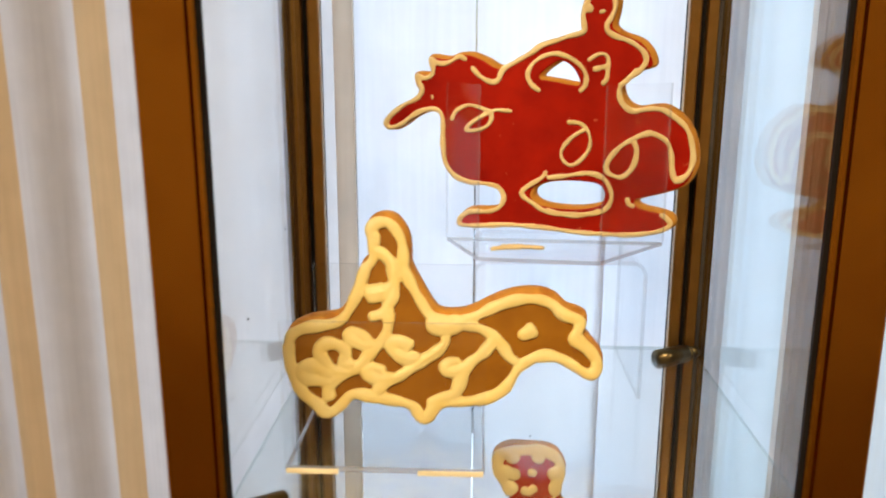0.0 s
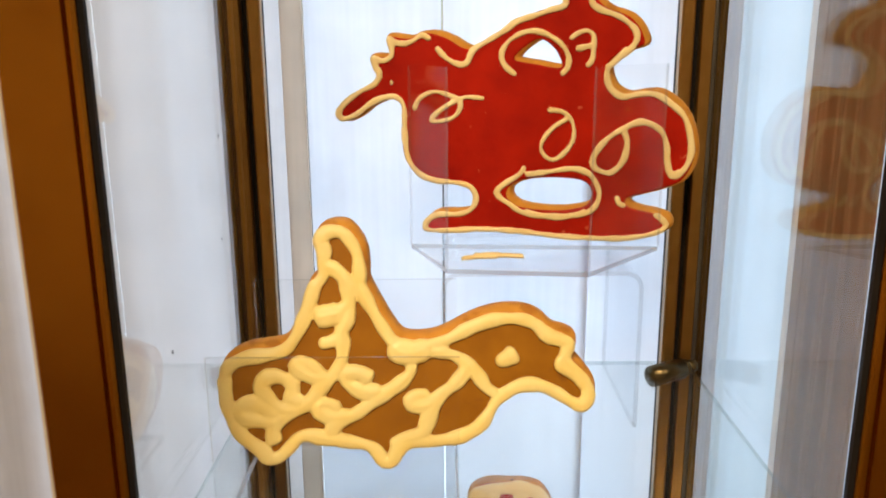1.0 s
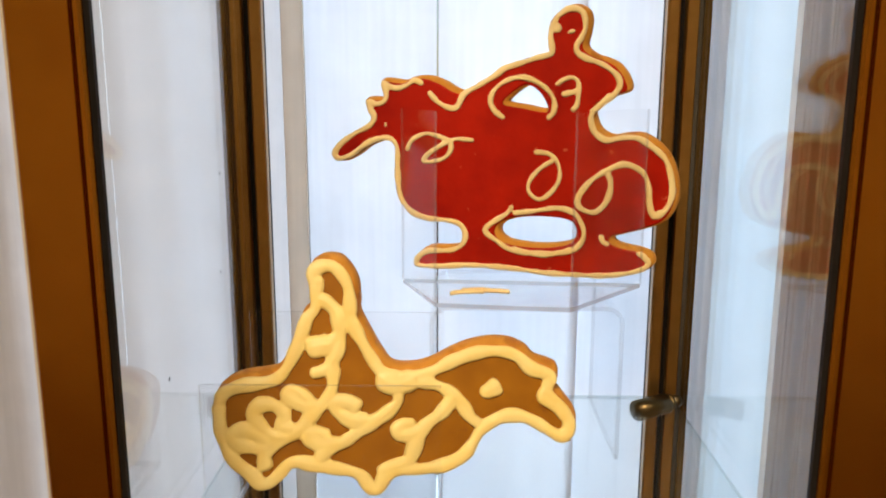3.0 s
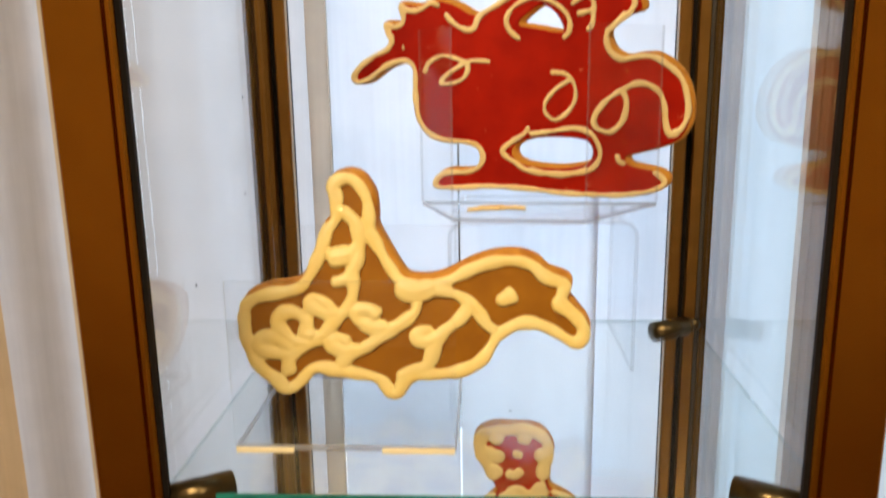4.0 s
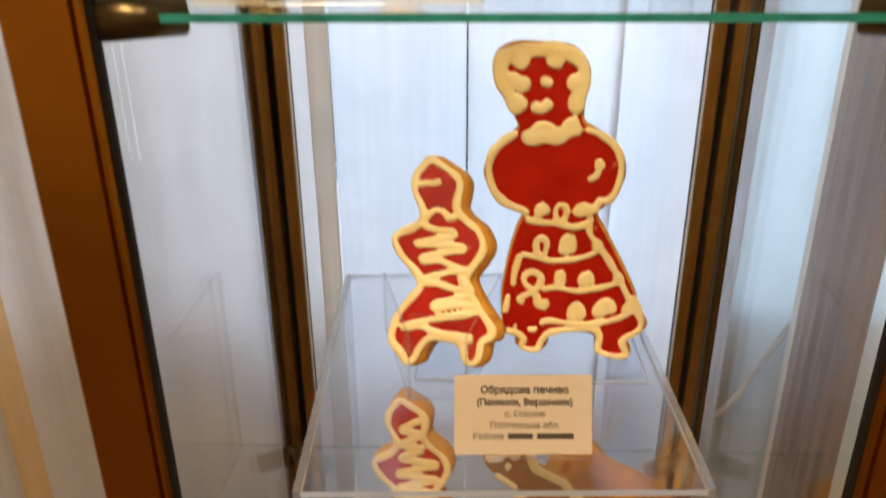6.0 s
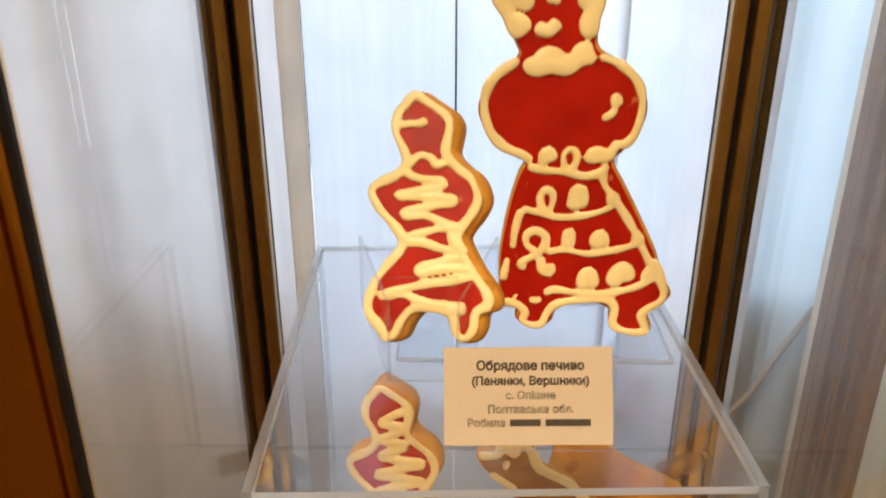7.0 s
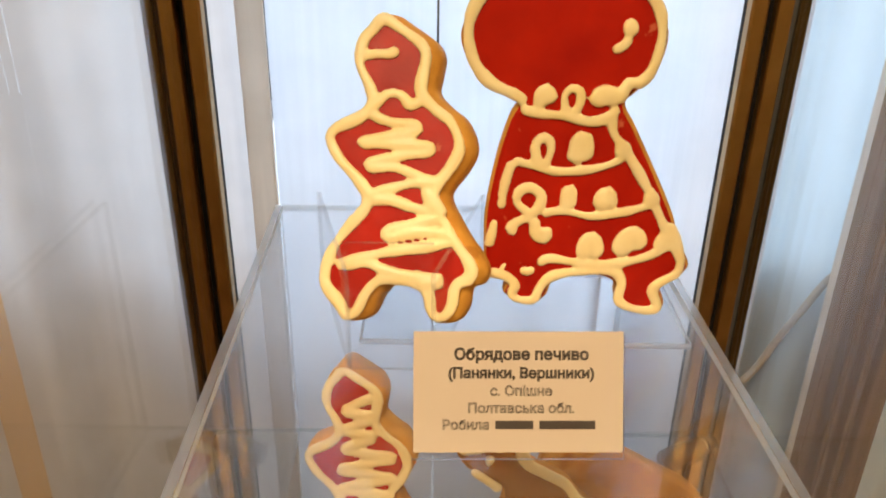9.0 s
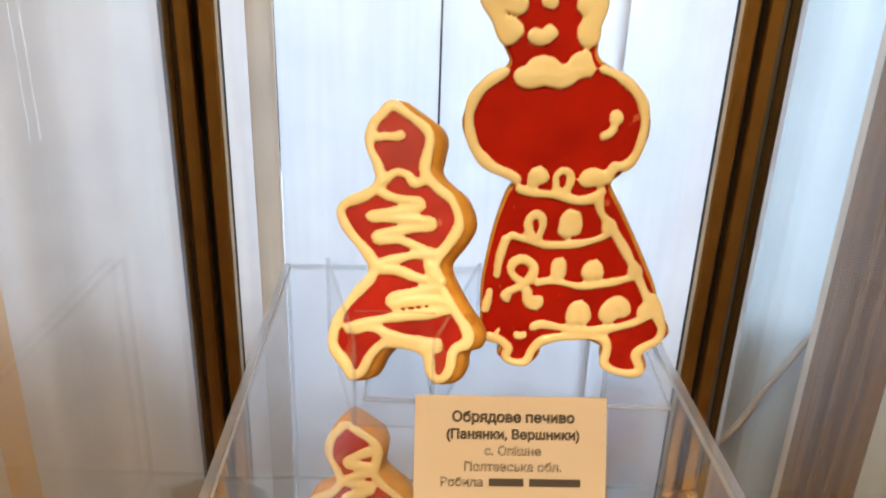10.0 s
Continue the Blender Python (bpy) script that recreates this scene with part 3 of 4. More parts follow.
RED_HORSE_HOLES = [[(-1.88, 12.64), (-1.03, 13.4), (-0.18, 13.78), (0.7, 13.21), (1.23, 12.15), (0.59, 12.1), (-0.48, 12.32), (-1.45, 12.48)], [(-2.36, 2.93), (-2.12, 3.59), (-1.06, 4.03), (0.72, 4.14), (2.77, 3.94), (3.46, 3.47), (3.53, 2.75), (3.08, 2.26), (1.85, 2.01), (0.75, 1.98), (-0.62, 2.09), (-1.78, 2.37)]]
RED_HORSE_STROKES = [
    (1, [(-7.84, 13.88), (-8.46, 14.2), (-9.05, 13.84), (-9.72, 13.63), (-10.39, 13.77), (-10.74, 14.03), (-10.56, 13.27), (-10.68, 12.72), (-11.27, 12.48), (-11.89, 12.72), (-11.71, 12.06), (-11.45, 11.53), (-11.84, 10.89), (-12.88, 10.36), (-13.85, 9.67), (-14.39, 8.95), (-14.1, 8.51), (-13.19, 8.78), (-12.22, 9.5), (-11.26, 9.95), (-10.31, 9.98), (-9.8, 9.33), (-9.77, 7.71), (-9.68, 6.35), (-9.41, 5.39), (-8.65, 4.51), (-7.5, 4.07), (-6.13, 3.93), (-5.17, 3.65), (-4.7, 2.9), (-4.97, 2.06), (-5.86, 1.65), (-7.52, 1.59), (-8.3, 1.03), (-8.22, 0.52), (-6.69, 0.44), (-4.2, 0.52), (-1.43, 0.33), (1.34, -0.04), (3.55, -0.18), (6.03, -0.23), (8.21, 0.11), (9.09, 0.67), (8.58, 1.31), (8.11, 1.5)]),
]
RED_HORSE_STROKES += [
    (1.05, [(-7.5, 13.43), (-6.78, 12.64), (-5.84, 12.19), (-5.3, 12.37), (-4.93, 13.16), (-3.97, 13.75), (-2.64, 14.53), (-1.85, 15.09), (-0.26, 15.58), (0.35, 15.81), (1.33, 16.07), (1.46, 16.43), (1.38, 16.95), (1.33, 17.59), (1.55, 18.29), (1.99, 18.87), (2.64, 19.25), (3.29, 19.22), (3.72, 18.81), (3.82, 17.98), (3.61, 17.34), (3.23, 16.69), (3.31, 16.2), (3.91, 15.79), (4.71, 15.53), (5.52, 15.15), (6.27, 14.5), (6.43, 13.84), (5.99, 13.12), (5.08, 12.4), (4.36, 11.87)]),
]
RED_HORSE_STROKES += [
    (1.1, [(5.88, 13.28), (5.05, 12.4), (4.44, 11.66), (4.68, 10.55), (5.58, 9.91), (6.64, 10.07), (7.85, 10.06), (8.94, 9.45), (9.99, 8.51), (10.5, 7.11), (10.59, 5.76), (10.15, 4.73), (9.36, 4.24), (8.97, 5.22), (8.87, 6.31), (8.42, 7.5), (7.11, 8.14), (5.78, 7.72), (4.51, 6.86), (3.68, 5.69), (3.83, 4.9), (4.93, 4.57), (5.8, 5.44), (6.03, 6.8), (5.65, 7.67)]),
    (0.85, [(0.31, 9.03), (1.45, 8.89), (2.14, 8.08), (2.21, 7), (1.64, 6.05), (0.75, 5.51), (0.01, 6.06), (0.02, 6.87), (0.79, 7.81), (1.78, 8.43)]),
]
RED_HORSE_STROKES += [
    (0.95, [(-1.87, 11.43), (-2.62, 12.01), (-2.95, 12.75), (-2.63, 13.54), (-1.84, 14.16), (-0.78, 14.44), (0.29, 14.15), (1.23, 13.52), (1.72, 12.73), (1.68, 11.94), (1.19, 11.42)]),
    (0.9, [(1.78, 13.84), (2.3, 14.23), (2.96, 14.43), (3.43, 14.1), (3.46, 13.18), (3.35, 12.4), (2.96, 12)]),
    (1.1, [(2.2, 13.18), (2.79, 13.31), (3.38, 13.47)]),
    (0.85, [(-9.1, 9.06), (-8.69, 9.86), (-7.73, 10.34), (-6.65, 10.12), (-5.84, 9.72), (-5.95, 8.91), (-6.66, 8.41), (-7.88, 8.3), (-7.42, 8.92), (-6.38, 9.59), (-5.44, 9.96), (-4.09, 9.85)]),
]
RED_HORSE_STROKES += [
    (1, [(-1.2, 5.1), (-1.61, 4.47), (-2.56, 3.87), (-3.19, 3.31), (-2.99, 2.84), (-2.27, 2.34), (-1.44, 1.78), (-0.06, 1.5), (1.86, 1.48), (3.23, 1.64), (3.9, 2.14), (4.18, 3.03), (3.77, 4.08), (3.16, 4.63), (2.07, 4.88), (0.44, 4.66), (-1.2, 4.47)]),
    (0.8, [(-1.17, 1.92), (0.21, 1.42), (1.86, 1.31), (3.23, 1.87)]),
    (0.95, [(5.44, 2.92), (5.62, 2.34), (6.15, 2.14)]),
    (1.3, [(9, 4.45), (9.54, 4.34), (10.07, 4.67)]),
    (1.5, [(-10.76, 10.99), (-10.59, 10.99), (-10.49, 11.02)]),
    (2.1, [(1.55, 18.04), (1.88, 17.87), (2.18, 17.78)]),
    (1.7, [(2.78, 17.85), (2.84, 17.64), (2.89, 17.51)]),
]
TAN_HORSE_OUTLINE = [(-11.27, 6.67), (-11.06, 7.34), (-10.55, 7.79), (-9.54, 8.15), (-8.19, 8.3), (-7.34, 8.59), (-6.65, 9.71), (-6.19, 10.83), (-5.77, 12.07), (-5.26, 12.68), (-5.29, 13.74), (-5.42, 14.59), (-5.14, 15.27), (-4.38, 15.61), (-3.47, 15.48), (-2.79, 14.77), (-2.35, 13.84), (-2.23, 12.57), (-2.22, 11.89), (-1.66, 10.73), (-0.88, 9.34), (-0.21, 8.55), (1.11, 8.43), (2.27, 8.72), (3.9, 9.48), (5.53, 9.93), (7.15, 9.93), (8.3, 9.49), (9.03, 8.79), (9.86, 8.49), (10.48, 8.11), (10.53, 7.51)]
TAN_HORSE_OUTLINE += [(10.3, 7.05), (10.84, 6.31), (11.55, 5.3), (11.64, 4.46), (11.2, 3.79), (10.56, 3.6), (9.76, 4.01), (8.85, 4.6), (7.94, 4.97), (7.01, 4.95), (5.91, 4.35), (5.41, 3.62), (4.7, 2.73), (3.49, 2.1), (1.89, 1.83), (0.53, 1.83), (-0.22, 1.61), (-0.62, 0.95), (-1.19, 0.66), (-1.86, 0.9), (-2.41, 1.68), (-3.76, 2.05), (-5.11, 2.3), (-6.18, 2.51), (-6.77, 1.95), (-7.57, 1.31), (-8.47, 1.27), (-9.13, 1.91), (-10.01, 2.6), (-10.68, 3.42), (-11.12, 4.66), (-11.27, 5.78)]
TAN_HORSE_HOLES = []
TAN_HORSE_STROKES = [
    (1.037, [(-4.92, 14.58), (-4.7, 13.89), (-4.89, 13.2), (-4.19, 12.89), (-3.54, 12.19), (-3.41, 11.11), (-3.65, 10.55), (-4.56, 10.29), (-5.47, 10.13)]),
    (1.037, [(-3.49, 11.91), (-3.28, 10.65), (-3.52, 9.63), (-3.85, 9.07), (-3.77, 8.16), (-3.92, 7.2), (-4.43, 6.49), (-5.06, 5.87), (-5.86, 4.95), (-6.88, 4.31), (-7.64, 3.93), (-8.05, 3.23), (-7.88, 2.45)]),
    (0.915, [(-5.26, 8.38), (-4.47, 8.52), (-3.76, 8.91)]),
    (1.586, [(-5.47, 10.02), (-4.68, 10.07), (-3.7, 10.27)]),
    (1.037, [(-4.49, 6.44), (-5.46, 6.38), (-6.41, 6.81), (-6.67, 7.18), (-6.27, 7.41), (-5.5, 6.92), (-5.02, 6.28)]),
]
TAN_HORSE_STROKES += [
    (1.098, [(-6.32, 4.52), (-7.44, 4.55), (-8.26, 5.2), (-8.75, 5.97), (-8.25, 6.52), (-7.4, 6.43), (-6.78, 5.83), (-7.05, 5.17), (-6.15, 4.96)]),
    (1.159, [(-7.56, 3.75), (-8.67, 3.87), (-9.61, 4.17), (-9.92, 4.58), (-9.51, 4.95), (-8.67, 4.77), (-7.73, 4.11)]),
    (1.159, [(-1.45, 5.5), (-2.36, 5.35), (-3.26, 5.73), (-3.66, 6.24), (-3.38, 6.59), (-2.68, 6.49), (-2.12, 6.02)]),
    (1.037, [(0.29, 7.15), (0.27, 6.47), (-0.42, 5.81), (-1.46, 5.17), (-2.33, 4.58), (-3.17, 4.07), (-4.3, 3.57), (-4.76, 2.69)]),
    (1.098, [(-3.17, 4.16), (-4.3, 3.9), (-5.13, 4.22), (-5.3, 4.67), (-4.74, 4.79), (-4, 4.36)]),
]
TAN_HORSE_STROKES += [
    (1.098, [(3.84, 7.06), (3.59, 6.39), (2.93, 5.65), (2.07, 5.04), (1.6, 4.4), (1.29, 3.62), (0.82, 2.78), (-0.37, 2.42), (-1.05, 2.01)]),
    (1.037, [(2.07, 4.95), (1.26, 4.48), (0.46, 4.44), (0.24, 4.78), (0.64, 5.11), (1.39, 5.06)]),
    (1.525, [(-0.95, 8.32), (-0.27, 7.69), (0.64, 7.67), (1.57, 8.14)]),
    (1.22, [(0.28, 7.04), (0.52, 7.6), (1.56, 7.73)]),
    (0.976, [(1.33, 7.81), (2.7, 7.48), (3.72, 6.91), (4.33, 6.25), (4.9, 5.37), (5.51, 4.97)]),
    (1.342, [(5.49, 6.9), (6.03, 7.03), (6.43, 7.22), (6.85, 7.46)]),
    (0.854, [(10.07, 7.93), (9.75, 7.14), (9.5, 6.57), (10.11, 6.14), (10.75, 5.67)]),
]
SMALL_FIGURE_OUTLINE = [(-2.58, 14.78), (-2.11, 14.85), (-1.48, 14.49), (-0.85, 14.11), (-0.33, 13.72), (-0.05, 13.12), (-0.12, 12.28), (-0.15, 11.58), (0.46, 10.98), (1.13, 10.5), (1.6, 9.7), (1.68, 8.97), (1.32, 8.16), (0.82, 7.42), (0.75, 6.97), (1.16, 6.23), (1.73, 5.39), (2.4, 4.56), (2.63, 4), (2.47, 3.43), (1.98, 3.17), (1.9, 2.38), (1.52, 1.74), (0.88, 1.63), (0.49, 2.16), (0.3, 2.85), (-0.55, 3.14), (-1.39, 3.07), (-1.89, 2.57), (-2.31, 1.64), (-3.05, 1.37), (-3.48, 2), (-4.12, 2.69), (-4.27, 3.43), (-3.99, 4.57), (-3.31, 5.66), (-2.63, 6.58), (-2.97, 7.27), (-4.01, 8.28), (-4.53, 9.23), (-4.24, 9.9), (-3.23, 10.43), (-2.78, 10.93), (-2.95, 11.57), (-3.39, 12.3), (-3.51, 13.04), (-3.32, 13.84), (-2.94, 14.31)]
SMALL_FIGURE_HOLES = []
SMALL_FIGURE_STROKES = [
    (0.95, [(-2.58, 10.56), (-2.21, 11.02), (-1.79, 11.39), (-1.22, 11.29), (-0.85, 10.91), (-0.36, 11.12)]),
    (0.95, [(-2.57, 10.47), (-1.88, 10.18), (-0.7, 10.1), (-0.42, 9.86), (-1.17, 9.59), (-2.66, 9.31), (-2.74, 9.12), (-1.33, 9.2), (0.08, 9.18), (0.1, 8.91), (-1, 8.7), (-2.3, 8.36), (-2.32, 8.13), (-1.24, 8.17), (-0.09, 7.84), (0.58, 7.66)]),
    (1, [(-2.55, 6.83), (-1.54, 7.22), (-0.16, 7.61), (0.77, 7.53)]),
    (1, [(-2.26, 6.76), (-1.22, 6.74), (-0.26, 6.49), (1.05, 6.41)]),
    (1.2, [(0.04, 7.39), (0.5, 6.77), (0.99, 6.22)]),
]
SMALL_FIGURE_STROKES += [
    (1, [(0.97, 6.22), (0.16, 5.97), (-0.98, 5.63), (-1.44, 5.37), (-1.28, 5.16), (-0.18, 5.47), (1.03, 5.48), (1.48, 5.22), (0.43, 4.88), (-1.04, 4.58), (-2.33, 4.22), (-3.53, 3.75)]),
    (1, [(-3.25, 3.74), (-2.22, 3.97), (-1.34, 3.71), (-0.2, 3.54), (1.19, 3.58)]),
    (1.4, [(0.01, 3.23), (0.74, 3.4), (1.22, 3.48)]),
    (1, [(-3.02, 12.94), (-2.5, 13.06), (-1.93, 13.08), (-1.53, 13.33)]),
]
TALL_FIGURE_OUTLINE = [(-4.62, 15.65), (-4.8, 16.16), (-5.37, 17.28), (-6, 18.24), (-6.23, 19.14), (-6.06, 20.04), (-5.5, 20.56), (-4.59, 20.81), (-3.22, 20.74), (-2.07, 20.69), (-1.14, 20.36), (-0.53, 19.69), (-0.22, 18.8), (-0.49, 17.77), (-0.56, 16.62), (-0.43, 15.92), (0.49, 15.35), (1.57, 14.54), (2.17, 13.42), (2.22, 12.41), (1.83, 11.38), (1.08, 10.53), (0.62, 9.99), (1.24, 8.84), (2.28, 6.91), (3.37, 4.69), (3.6, 3.6), (4.29, 2.53), (4.18, 2.05)]
TALL_FIGURE_OUTLINE += [(3.63, 1.5), (3.09, 1.17), (3.33, 0.44), (3.13, -0.06), (2.34, -0.13), (1.39, 0.08), (0.92, 0.77), (0.86, 1.43), (0.11, 1.83), (-1.11, 1.78), (-2.11, 1.61), (-2.38, 0.88), (-2.97, 0.42), (-3.8, 0.53), (-4.47, 0.99), (-4.39, 1.5), (-5.17, 1.82), (-5.39, 2.3), (-5.47, 4.06), (-5.4, 5.42), (-5, 7.63), (-4.5, 9.35), (-4.13, 10.15), (-5.14, 10.53), (-5.92, 11.04), (-6.48, 11.99), (-6.71, 12.79), (-6.49, 13.63), (-5.92, 14.43), (-5.06, 15.14)]
TALL_FIGURE_HOLES = []
TALL_FIGURE_STROKES = [
    (2, [(-4.46, 16.51), (-4.95, 17.21), (-5.49, 18.24), (-5.74, 19.03), (-5.6, 19.81), (-4.92, 20.21), (-3.66, 20.3), (-2.28, 20.3), (-1.3, 19.92), (-0.73, 19.25), (-0.75, 18.23), (-1.02, 17.32), (-1.04, 16.39)]),
    (2.4, [(-4.85, 20.12), (-4.51, 19.72), (-4.15, 19.27)]),
    (2.4, [(-2.23, 20.12), (-2.44, 19.67), (-2.6, 19.23)]),
    (2.1, [(-5.45, 18.74), (-4.63, 18.37), (-3.84, 18.17)]),
    (2.1, [(-0.54, 18.73), (-1.15, 18.37), (-1.72, 18.19)]),
    (2, [(-5.14, 17.55), (-4.6, 17.18), (-4.05, 16.95)]),
    (2, [(-0.9, 17.59), (-1.2, 17.2), (-1.54, 16.92)]),
    (1.5, [(-3.82, 17.09), (-3.18, 16.81), (-2.61, 17.32)]),
    (1.6, [(-3.32, 18.55), (-2.54, 18.3)]),
]
TALL_FIGURE_STROKES += [
    (2.2, [(-4.41, 15.17), (-3.77, 15.07), (-2.99, 15.21), (-2.18, 15.12), (-1.51, 15.39), (-0.63, 15.61)]),
    (1.5, [(-3.62, 15.23), (-3.31, 15.67), (-2.72, 15.65), (-2.35, 15.23)]),
    (1.5, [(-1.71, 15.38), (-1.45, 15.87), (-0.81, 15.89)]),
    (1.15, [(-4.58, 15.4), (-5.54, 14.79), (-6.18, 14.03), (-6.38, 13), (-6.09, 11.8), (-5.36, 10.93), (-4.31, 10.44), (-3.78, 10.1)]),
    (1.05, [(-0.43, 15.56), (0.61, 15.16), (1.53, 14.36), (1.91, 13.41), (1.85, 12.2), (1.49, 11.27), (0.91, 10.84)]),
    (1, [(-4.03, 9.82), (-3.03, 9.59), (-1.98, 9.51), (-0.93, 9.26), (-0.11, 9.45), (0.31, 9.92)]),
    (1.6, [(-3.14, 9.8), (-3.18, 10.32), (-2.93, 10.6), (-2.72, 10.02)]),
]
TALL_FIGURE_STROKES += [
    (0.85, [(-2, 9.66), (-2.09, 10.41), (-1.76, 10.73), (-1.39, 10.47), (-1.49, 9.84), (-1.79, 9.62)]),
    (1.9, [(-0.56, 9.9), (-0.5, 10.39), (-0.08, 10.4), (0.02, 9.96)]),
    (1.3, [(0.25, 10.09), (0.51, 10.68), (0.75, 11.04), (0.94, 10.73)]),
    (0.85, [(-4.24, 7.53), (-3.3, 7.23), (-2.23, 6.99), (-0.96, 7.06), (0.08, 7.3), (0.72, 7.64)]),
    (0.9, [(-3.09, 7.23), (-3.29, 8.1), (-2.96, 8.57), (-2.58, 8.22), (-2.72, 7.41), (-3.09, 7.23)]),
    (1.7, [(-1.37, 7.36), (-1.37, 8.25), (-1.11, 8.44), (-1, 7.49)]),
    (1, [(0.09, 9.56), (0.16, 8.82), (0.64, 8.14), (1.31, 7.22), (1.99, 6.12), (2.52, 5.12), (3.25, 3.77), (3.95, 2.61)]),
    (2, [(0.32, 8.17), (0.69, 8.05), (1.01, 8.23)]),
]
TALL_FIGURE_STROKES += [
    (2, [(1.86, 5.97), (2.22, 5.79), (2.51, 5.91)]),
    (0.85, [(-2.84, 4.97), (-1.89, 5.15), (-0.58, 4.88), (0.7, 5.04), (1.75, 5.29), (2.48, 5.53)]),
    (1, [(-3.38, 5.01), (-3.94, 5.45), (-3.95, 6), (-3.45, 6.24), (-2.92, 5.91), (-2.97, 5.35), (-3.47, 4.83), (-4.04, 4.55), (-4.3, 4.27), (-3.93, 4.09)]),
    (1.3, [(-3.11, 4.79), (-3.1, 3.99), (-2.6, 3.84), (-2.69, 4.34)]),
    (1.2, [(-1.72, 5.22), (-1.77, 5.94), (-1.57, 6.12), (-1.47, 5.23)]),
    (1.8, [(-0.09, 5.16), (-0.07, 5.75), (0.19, 5.93), (0.38, 5.22)]),
    (1, [(-2.9, 2.5), (-2.38, 2.81), (-1.28, 2.64), (0.26, 2.5), (1.78, 2.76), (2.83, 3.18), (3.61, 3.73)]),
    (1.8, [(-0.75, 2.81), (-0.74, 3.58), (-0.38, 3.75), (-0.2, 2.78)]),
]
TALL_FIGURE_STROKES += [
    (1.9, [(1.06, 2.92), (1.08, 3.68), (1.55, 3.97), (1.84, 3.23)]),
    (1.4, [(2.79, 3.18), (2.88, 3.76), (3.41, 3.95)]),
    (1, [(-4.28, 7.47), (-4.6, 6.32), (-4.71, 5.21)]),
    (0.9, [(-4.97, 4.71), (-5.23, 3.38)]),
    (1.2, [(-4.6, 2.47), (-4.42, 2.35)]),
    (0.9, [(-3.7, 2.3), (-3.32, 2.14), (-3.01, 2.38)]),
    (1, [(-5.24, 2.15), (-4.36, 1.91), (-3.9, 1.43), (-4.09, 1.06), (-3.7, 0.73), (-2.99, 0.73), (-2.68, 1.43), (-2.09, 1.96), (-0.73, 2.17), (0.7, 2.15), (1.15, 1.61), (1.06, 0.77), (1.47, 0.37), (2.32, 0.15), (2.99, 0.28), (2.67, 1.17), (3.04, 1.61), (3.77, 2.09), (3.82, 2.96), (3.5, 3.81), (3.14, 4.54)]),
    (1.5, [(0.27, 13.53), (0.53, 13.34), (0.58, 12.88)]),
]
TALL_FIGURE_STROKES += [
    (0.9, [(0.57, 12.98), (0.34, 12.57), (-0.19, 12.31)]),
]
LOW_HORSE_OUTLINE = [(-5.5, 9.4), (-4.6, 9.6), (-4.4, 10.4), (-3.9, 9.8), (-3.2, 10.3), (-2.5, 9.9), (-2, 8.9), (-0.4, 8.2), (0.5, 7.3), (2.1, 6.5), (4, 5.6), (4.9, 4.4), (4.7, 2.7), (4.2, 1.4), (3.4, 1.2), (2.7, 2.5), (0.6, 2.6), (-1.1, 2.2), (-1.4, 0.8), (-2.4, 0.7), (-2.7, 2.3), (-3.4, 4.1), (-3.6, 5.6), (-3.2, 7.3), (-3.7, 7.9), (-4.9, 8.4)]
LOW_HORSE_HOLES = []
LOW_HORSE_STROKES = [
    (1.1, [(-5.4, 9.4), (-4.3, 9.4), (-4.1, 10.2), (-3.5, 9.5), (-3.1, 10.1), (-2.4, 9.6), (-1.9, 8.8), (-0.4, 8.1), (0.5, 7.2), (2.1, 6.4)]),
    (1.1, [(-3.5, 6), (-3.4, 6.7), (-2.9, 6.9), (-2.5, 6.5), (-2.6, 5.6)]),
    (1.3, [(-1.4, 7), (-1.4, 5.8)]),
    (1.0, [(-3.3, 7.5), (-3.7, 7.8), (-4.7, 8.4)]),
    (1.0, [(-2.2, 4.2), (-1.1, 4.9), (0.1, 4.1), (-0.5, 3.3), (-1.4, 3.7)]),
    (1.0, [(0.9, 4.8), (2, 5.3), (3.2, 4.4)]),
    (1.6, [(-4.1, 8.9), (-3.9, 8.9), (-3.7, 8.8)]),
]

cookie("horse_cookie", pose(0.042, 0.7215, 1.366) @ pose(0, 0, 0, -2), RED_HORSE_OUTLINE, RED_HORSE_HOLES, RED_HORSE_STROKES,
       RED, ICING, 0.0046, [], "red-glazed horse and rider gingerbread cookie with cream piped lines", thick=0.011, skew=(0.0060, 0.0020))
cookie("horse_cookie", pose(-0.05, 0.589, 1.245, 0, 0, 5) @ pose(0, 0, 0, -16), TAN_HORSE_OUTLINE, TAN_HORSE_HOLES, TAN_HORSE_STROKES,
       TAN, ICING_GOLD, 0.0092, [(0, 1)], "tan gingerbread horse and rider cookie with thick golden icing", thick=0.016, skew=(0.003, 0.0065))
cookie("figure_cookie", pose(-0.037, 0.5905, 0.999, 0, 0, -8) @ pose(0, 0, 0, -27), SMALL_FIGURE_OUTLINE, SMALL_FIGURE_HOLES, SMALL_FIGURE_STROKES,
       RED, ICING, 0.0056, [(0, 1)], "small red-glazed skirted gingerbread cookie with zigzag cream icing", thick=0.013, skew=(0.0055, 0.001))
cookie("figure_cookie", pose(0.05, 0.6365, 0.997, 0, 0, 2) @ pose(0, 0, 0, -6.5), TALL_FIGURE_OUTLINE, TALL_FIGURE_HOLES, TALL_FIGURE_STROKES,
       RED, ICING, 0.0052, [], "tall red-glazed skirted gingerbread cookie with scalloped cream icing", thick=0.011, skew=(0.0012, 0.0005))
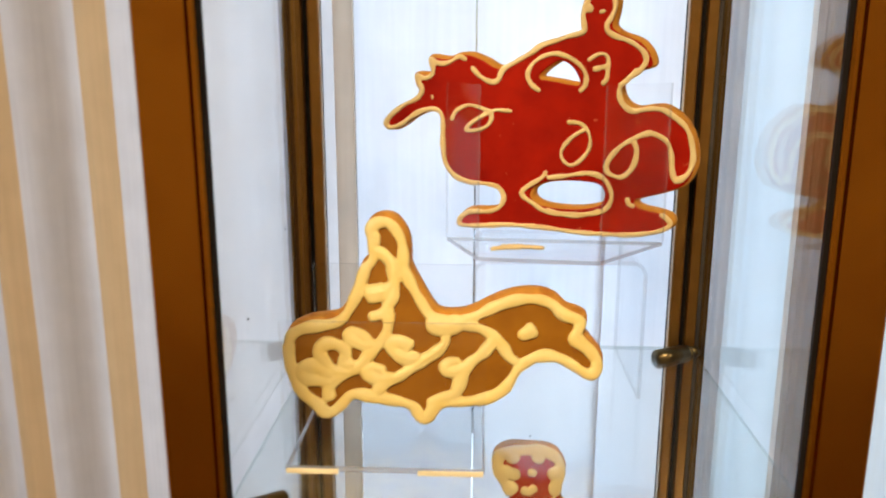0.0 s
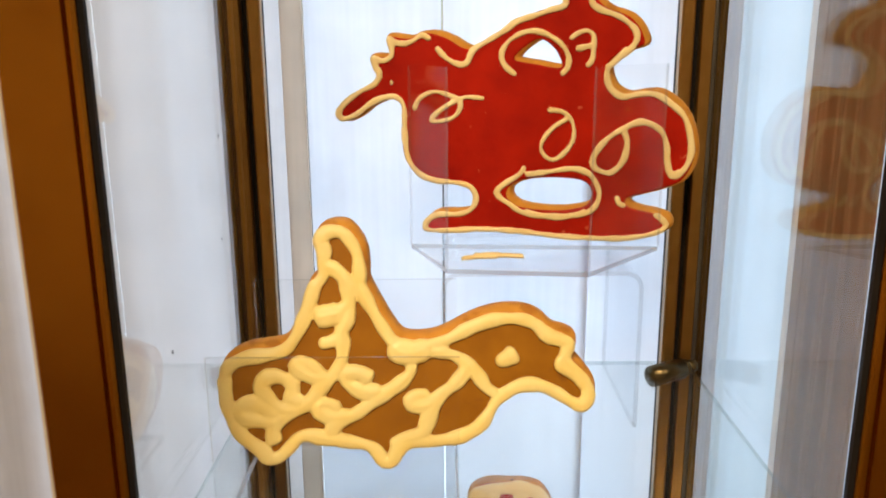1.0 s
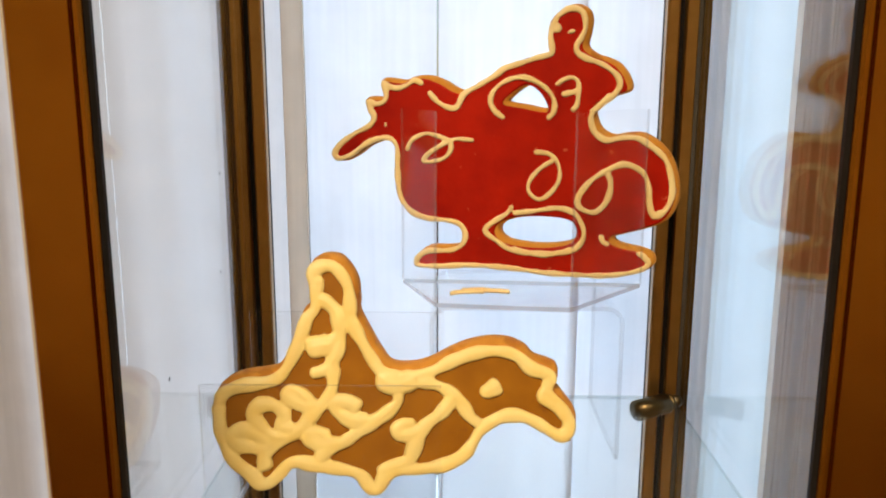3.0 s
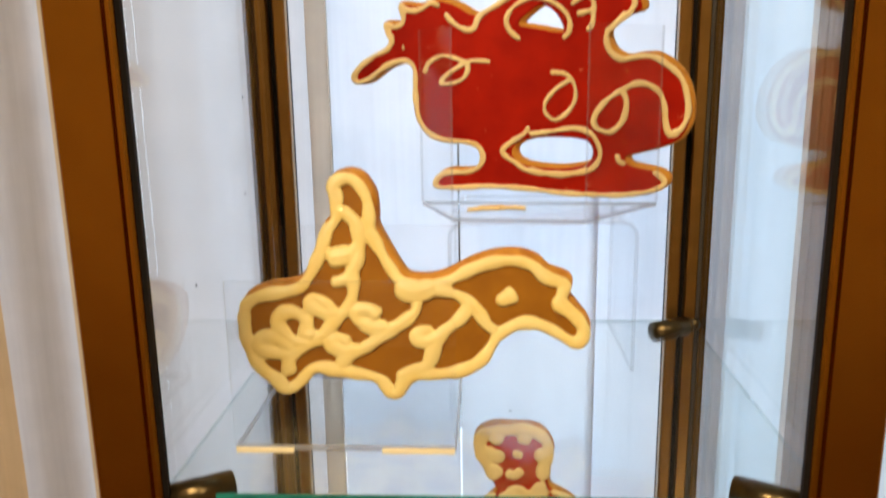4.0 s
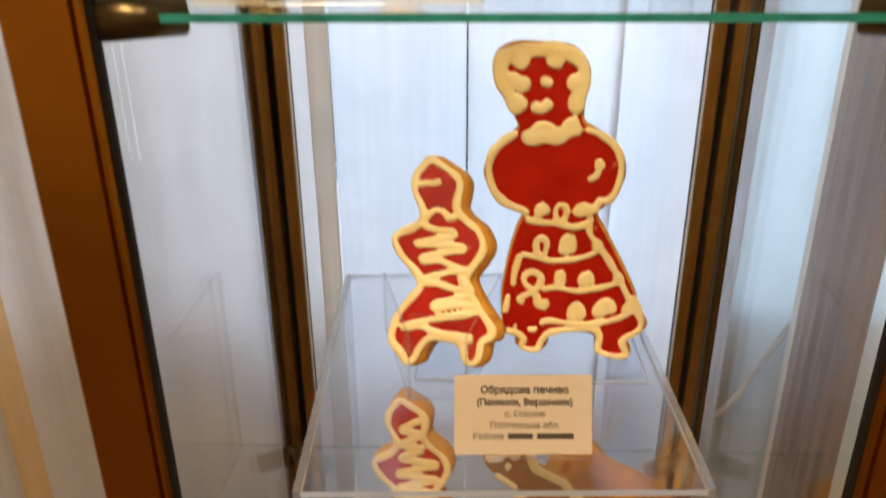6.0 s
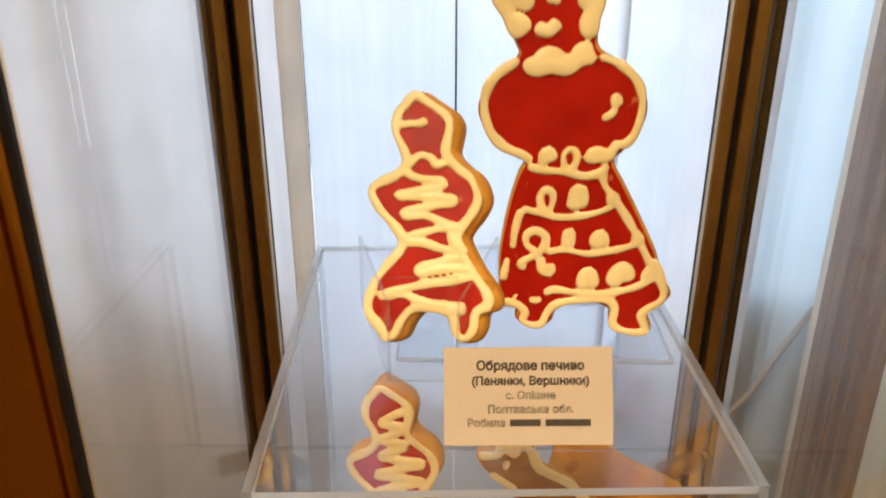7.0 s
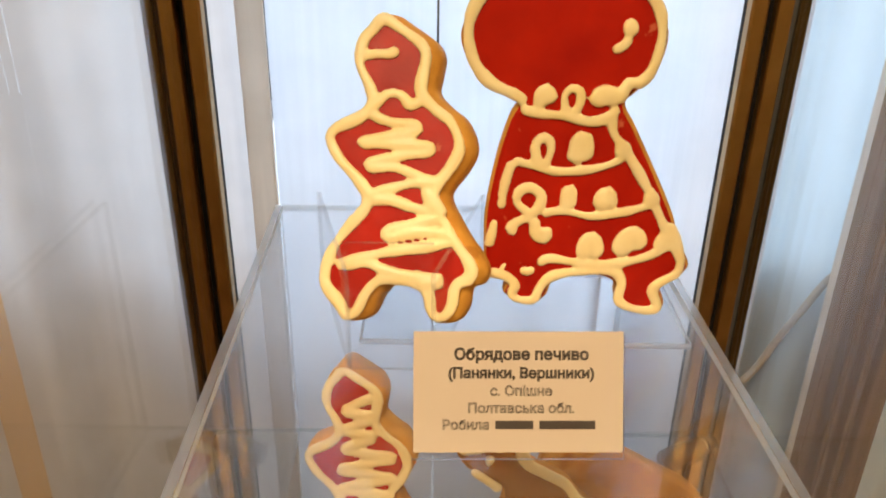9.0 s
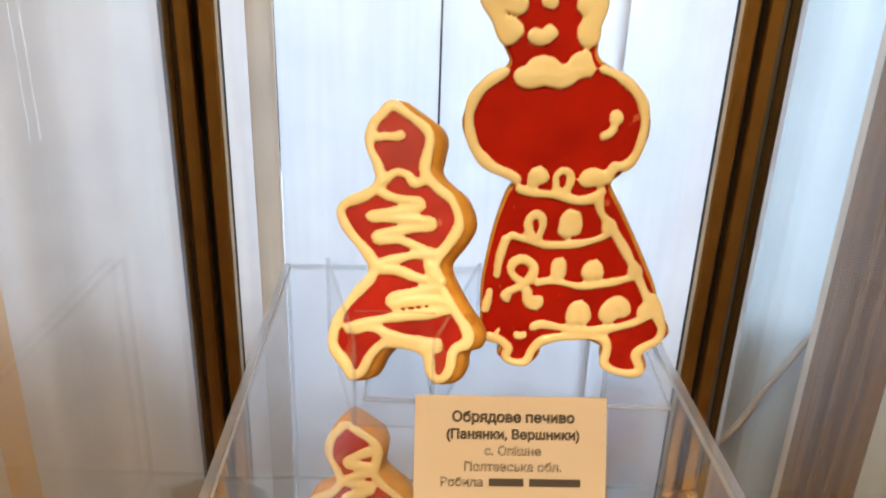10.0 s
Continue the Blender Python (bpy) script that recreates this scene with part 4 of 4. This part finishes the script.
# cookies under the acrylic table
ZIGZAG = [(1.15, [((-1) ** k * (0.8 if k < 6 else 1.5 if k < 13 else 2.2) - 0.9 - (0.5 if k < 6 else 0.0), 13.0 - 0.6 * k + 0.14 * (-1) ** k) for k in range(20)])]
cookie("figure_cookie", pose(-0.056, 0.626, LOW_Z - 0.006, 0, 0, -4) @ pose(0, 0, 0, -14), SMALL_FIGURE_OUTLINE, SMALL_FIGURE_HOLES, ZIGZAG,
       RED, ICING, 0.0056, [(0, 1)], "red-glazed skirted cookie with cream zigzags under the acrylic table", size=0.97, thick=0.014, skew=(0.003, 0.004))
for dx, dy, dz, tag in ((0.0, 0.0, 0.0, "tan horse cookie with cream piped mane under the acrylic table"), (0.026, 0.034, 0.006, "plain tan horse cookie leaning behind another cookie")):
    cookie("horse_cookie", pose(0.046 + dx, 0.60 + dy, 0.806 + dz, 0, 0, -4) @ pose(0, 0, 0, -20), LOW_HORSE_OUTLINE, [], LOW_HORSE_STROKES if not dx else [],
           TAN if not dx else DOUGH, ICING, 0.005, [(0.0, 0.42)] if not dx else [], tag, thick=0.016, size=1.16)

# ---- label card ----
card = empty("label_card", pose(0.0055, 0.5335, BOX_Z + 0.0032, 0, 0, 1) @ pose(0, 0, 0, -25) @ pose(0, 0, 0.0005, 0, -0.3, 0))
tagged(card, "cream printed label card in a clear leaning holder", "label")
part("paper", box(-0.0388, 0.0388, 0.0, 0.0006, 0.0, 0.0448), PAPER, card)
part("holder", sheet(-0.0395, 0.0395, 0.0010, 0.0026, -0.003, 0.0444), [ACRYLIC, ACRYLIC_EDGE], card, "clear acrylic card holder")


def text_line(words, x, z, height, bold):
    cu_ = bpy.data.curves.new("text", "FONT")
    cu_.body, cu_.size, cu_.align_x = words, 1.0, "CENTER"
    cu_.fill_mode, cu_.bevel_depth, cu_.bevel_resolution = "NONE", 0.036 if bold else 0.02, 1
    ob = new("printed_text", cu_)
    ob.data.materials.append(INK)
    ob.parent = card
    ob.matrix_basis = pose(x, -0.0003, z, 90, 0, 0) @ Matrix.Scale(height, 4)
    return ob


text_line("Обрядове печиво", 0.001, 0.0345, 0.0058, True)
text_line("(Панянки, Вершники)", 0.001, 0.0277, 0.0053, True)
text_line("с. Опішне", 0.001, 0.0212, 0.0050, False)
text_line("Полтавська обл.", 0.001, 0.0148, 0.0050, False)
text_line("Робила", -0.0195, 0.0086, 0.0050, False)
for x0, x1 in ((-0.0085, 0.0055), (0.0078, 0.0285)):
    part("name_bar", box(x0, x1, -0.0005, -0.0001, 0.0088, 0.0118), INK, card)


# ---- crumbs and specks ----
crumbs = empty("icing_crumbs", pose(0.000, 0.676, 1.3606))
tagged(crumbs, "broken cream icing crumbs lying on the clear stand", "crumbs")
for i, line in enumerate(([(-0.016, -0.003), (-0.006, 0.001), (0.008, 0.002)], [(-0.008, 0.007), (0.002, 0.004), (0.014, 0.005), (0.026, 0.002)], [(-0.004, 0.006), (0.006, 0.009), (0.012, 0.004)])):
    bm = bead([Vector(p) for p in resample([Vector(p) for p in smooth_line(line, False, 6)], 0.0014)], 0.0048, 0.0026, 0.0, False, 40 + i)
    bm.transform(pose(0, 0, 0, -90, 0, 0))
    part("crumb", bm, ICING, crumbs, "", True)

# dark specks of dirt on the inner face of the side pane and on the glass shelf
for x, y, z, flat in ((XL - 0.0158, 0.700, 1.442, 0), (XL - 0.0158, 0.575, 1.333, 0), (XL - 0.0158, 0.690, 1.372, 0), (0.012, 0.585, SHELF_Z + 0.0003, 1)):
    bm = bmesh.new()
    bmesh.ops.create_icosphere(bm, subdivisions=2, radius=0.0009)
    for v in bm.verts:
        v.co *= 1 + 0.3 * math.sin(2600 * v.co.x + 1900 * v.co.y)
        v.co = Vector((v.co.x * (1.0 if flat else 0.35), v.co.y, v.co.z * (0.35 if flat else 1.3)))
    speck = mesh_object("dirt_speck", bm, GASKET, None, "", True)
    speck.matrix_basis = pose(x, y, z)
    tagged(speck, "tiny black dirt speck stuck to the glass", "speck", "specks")
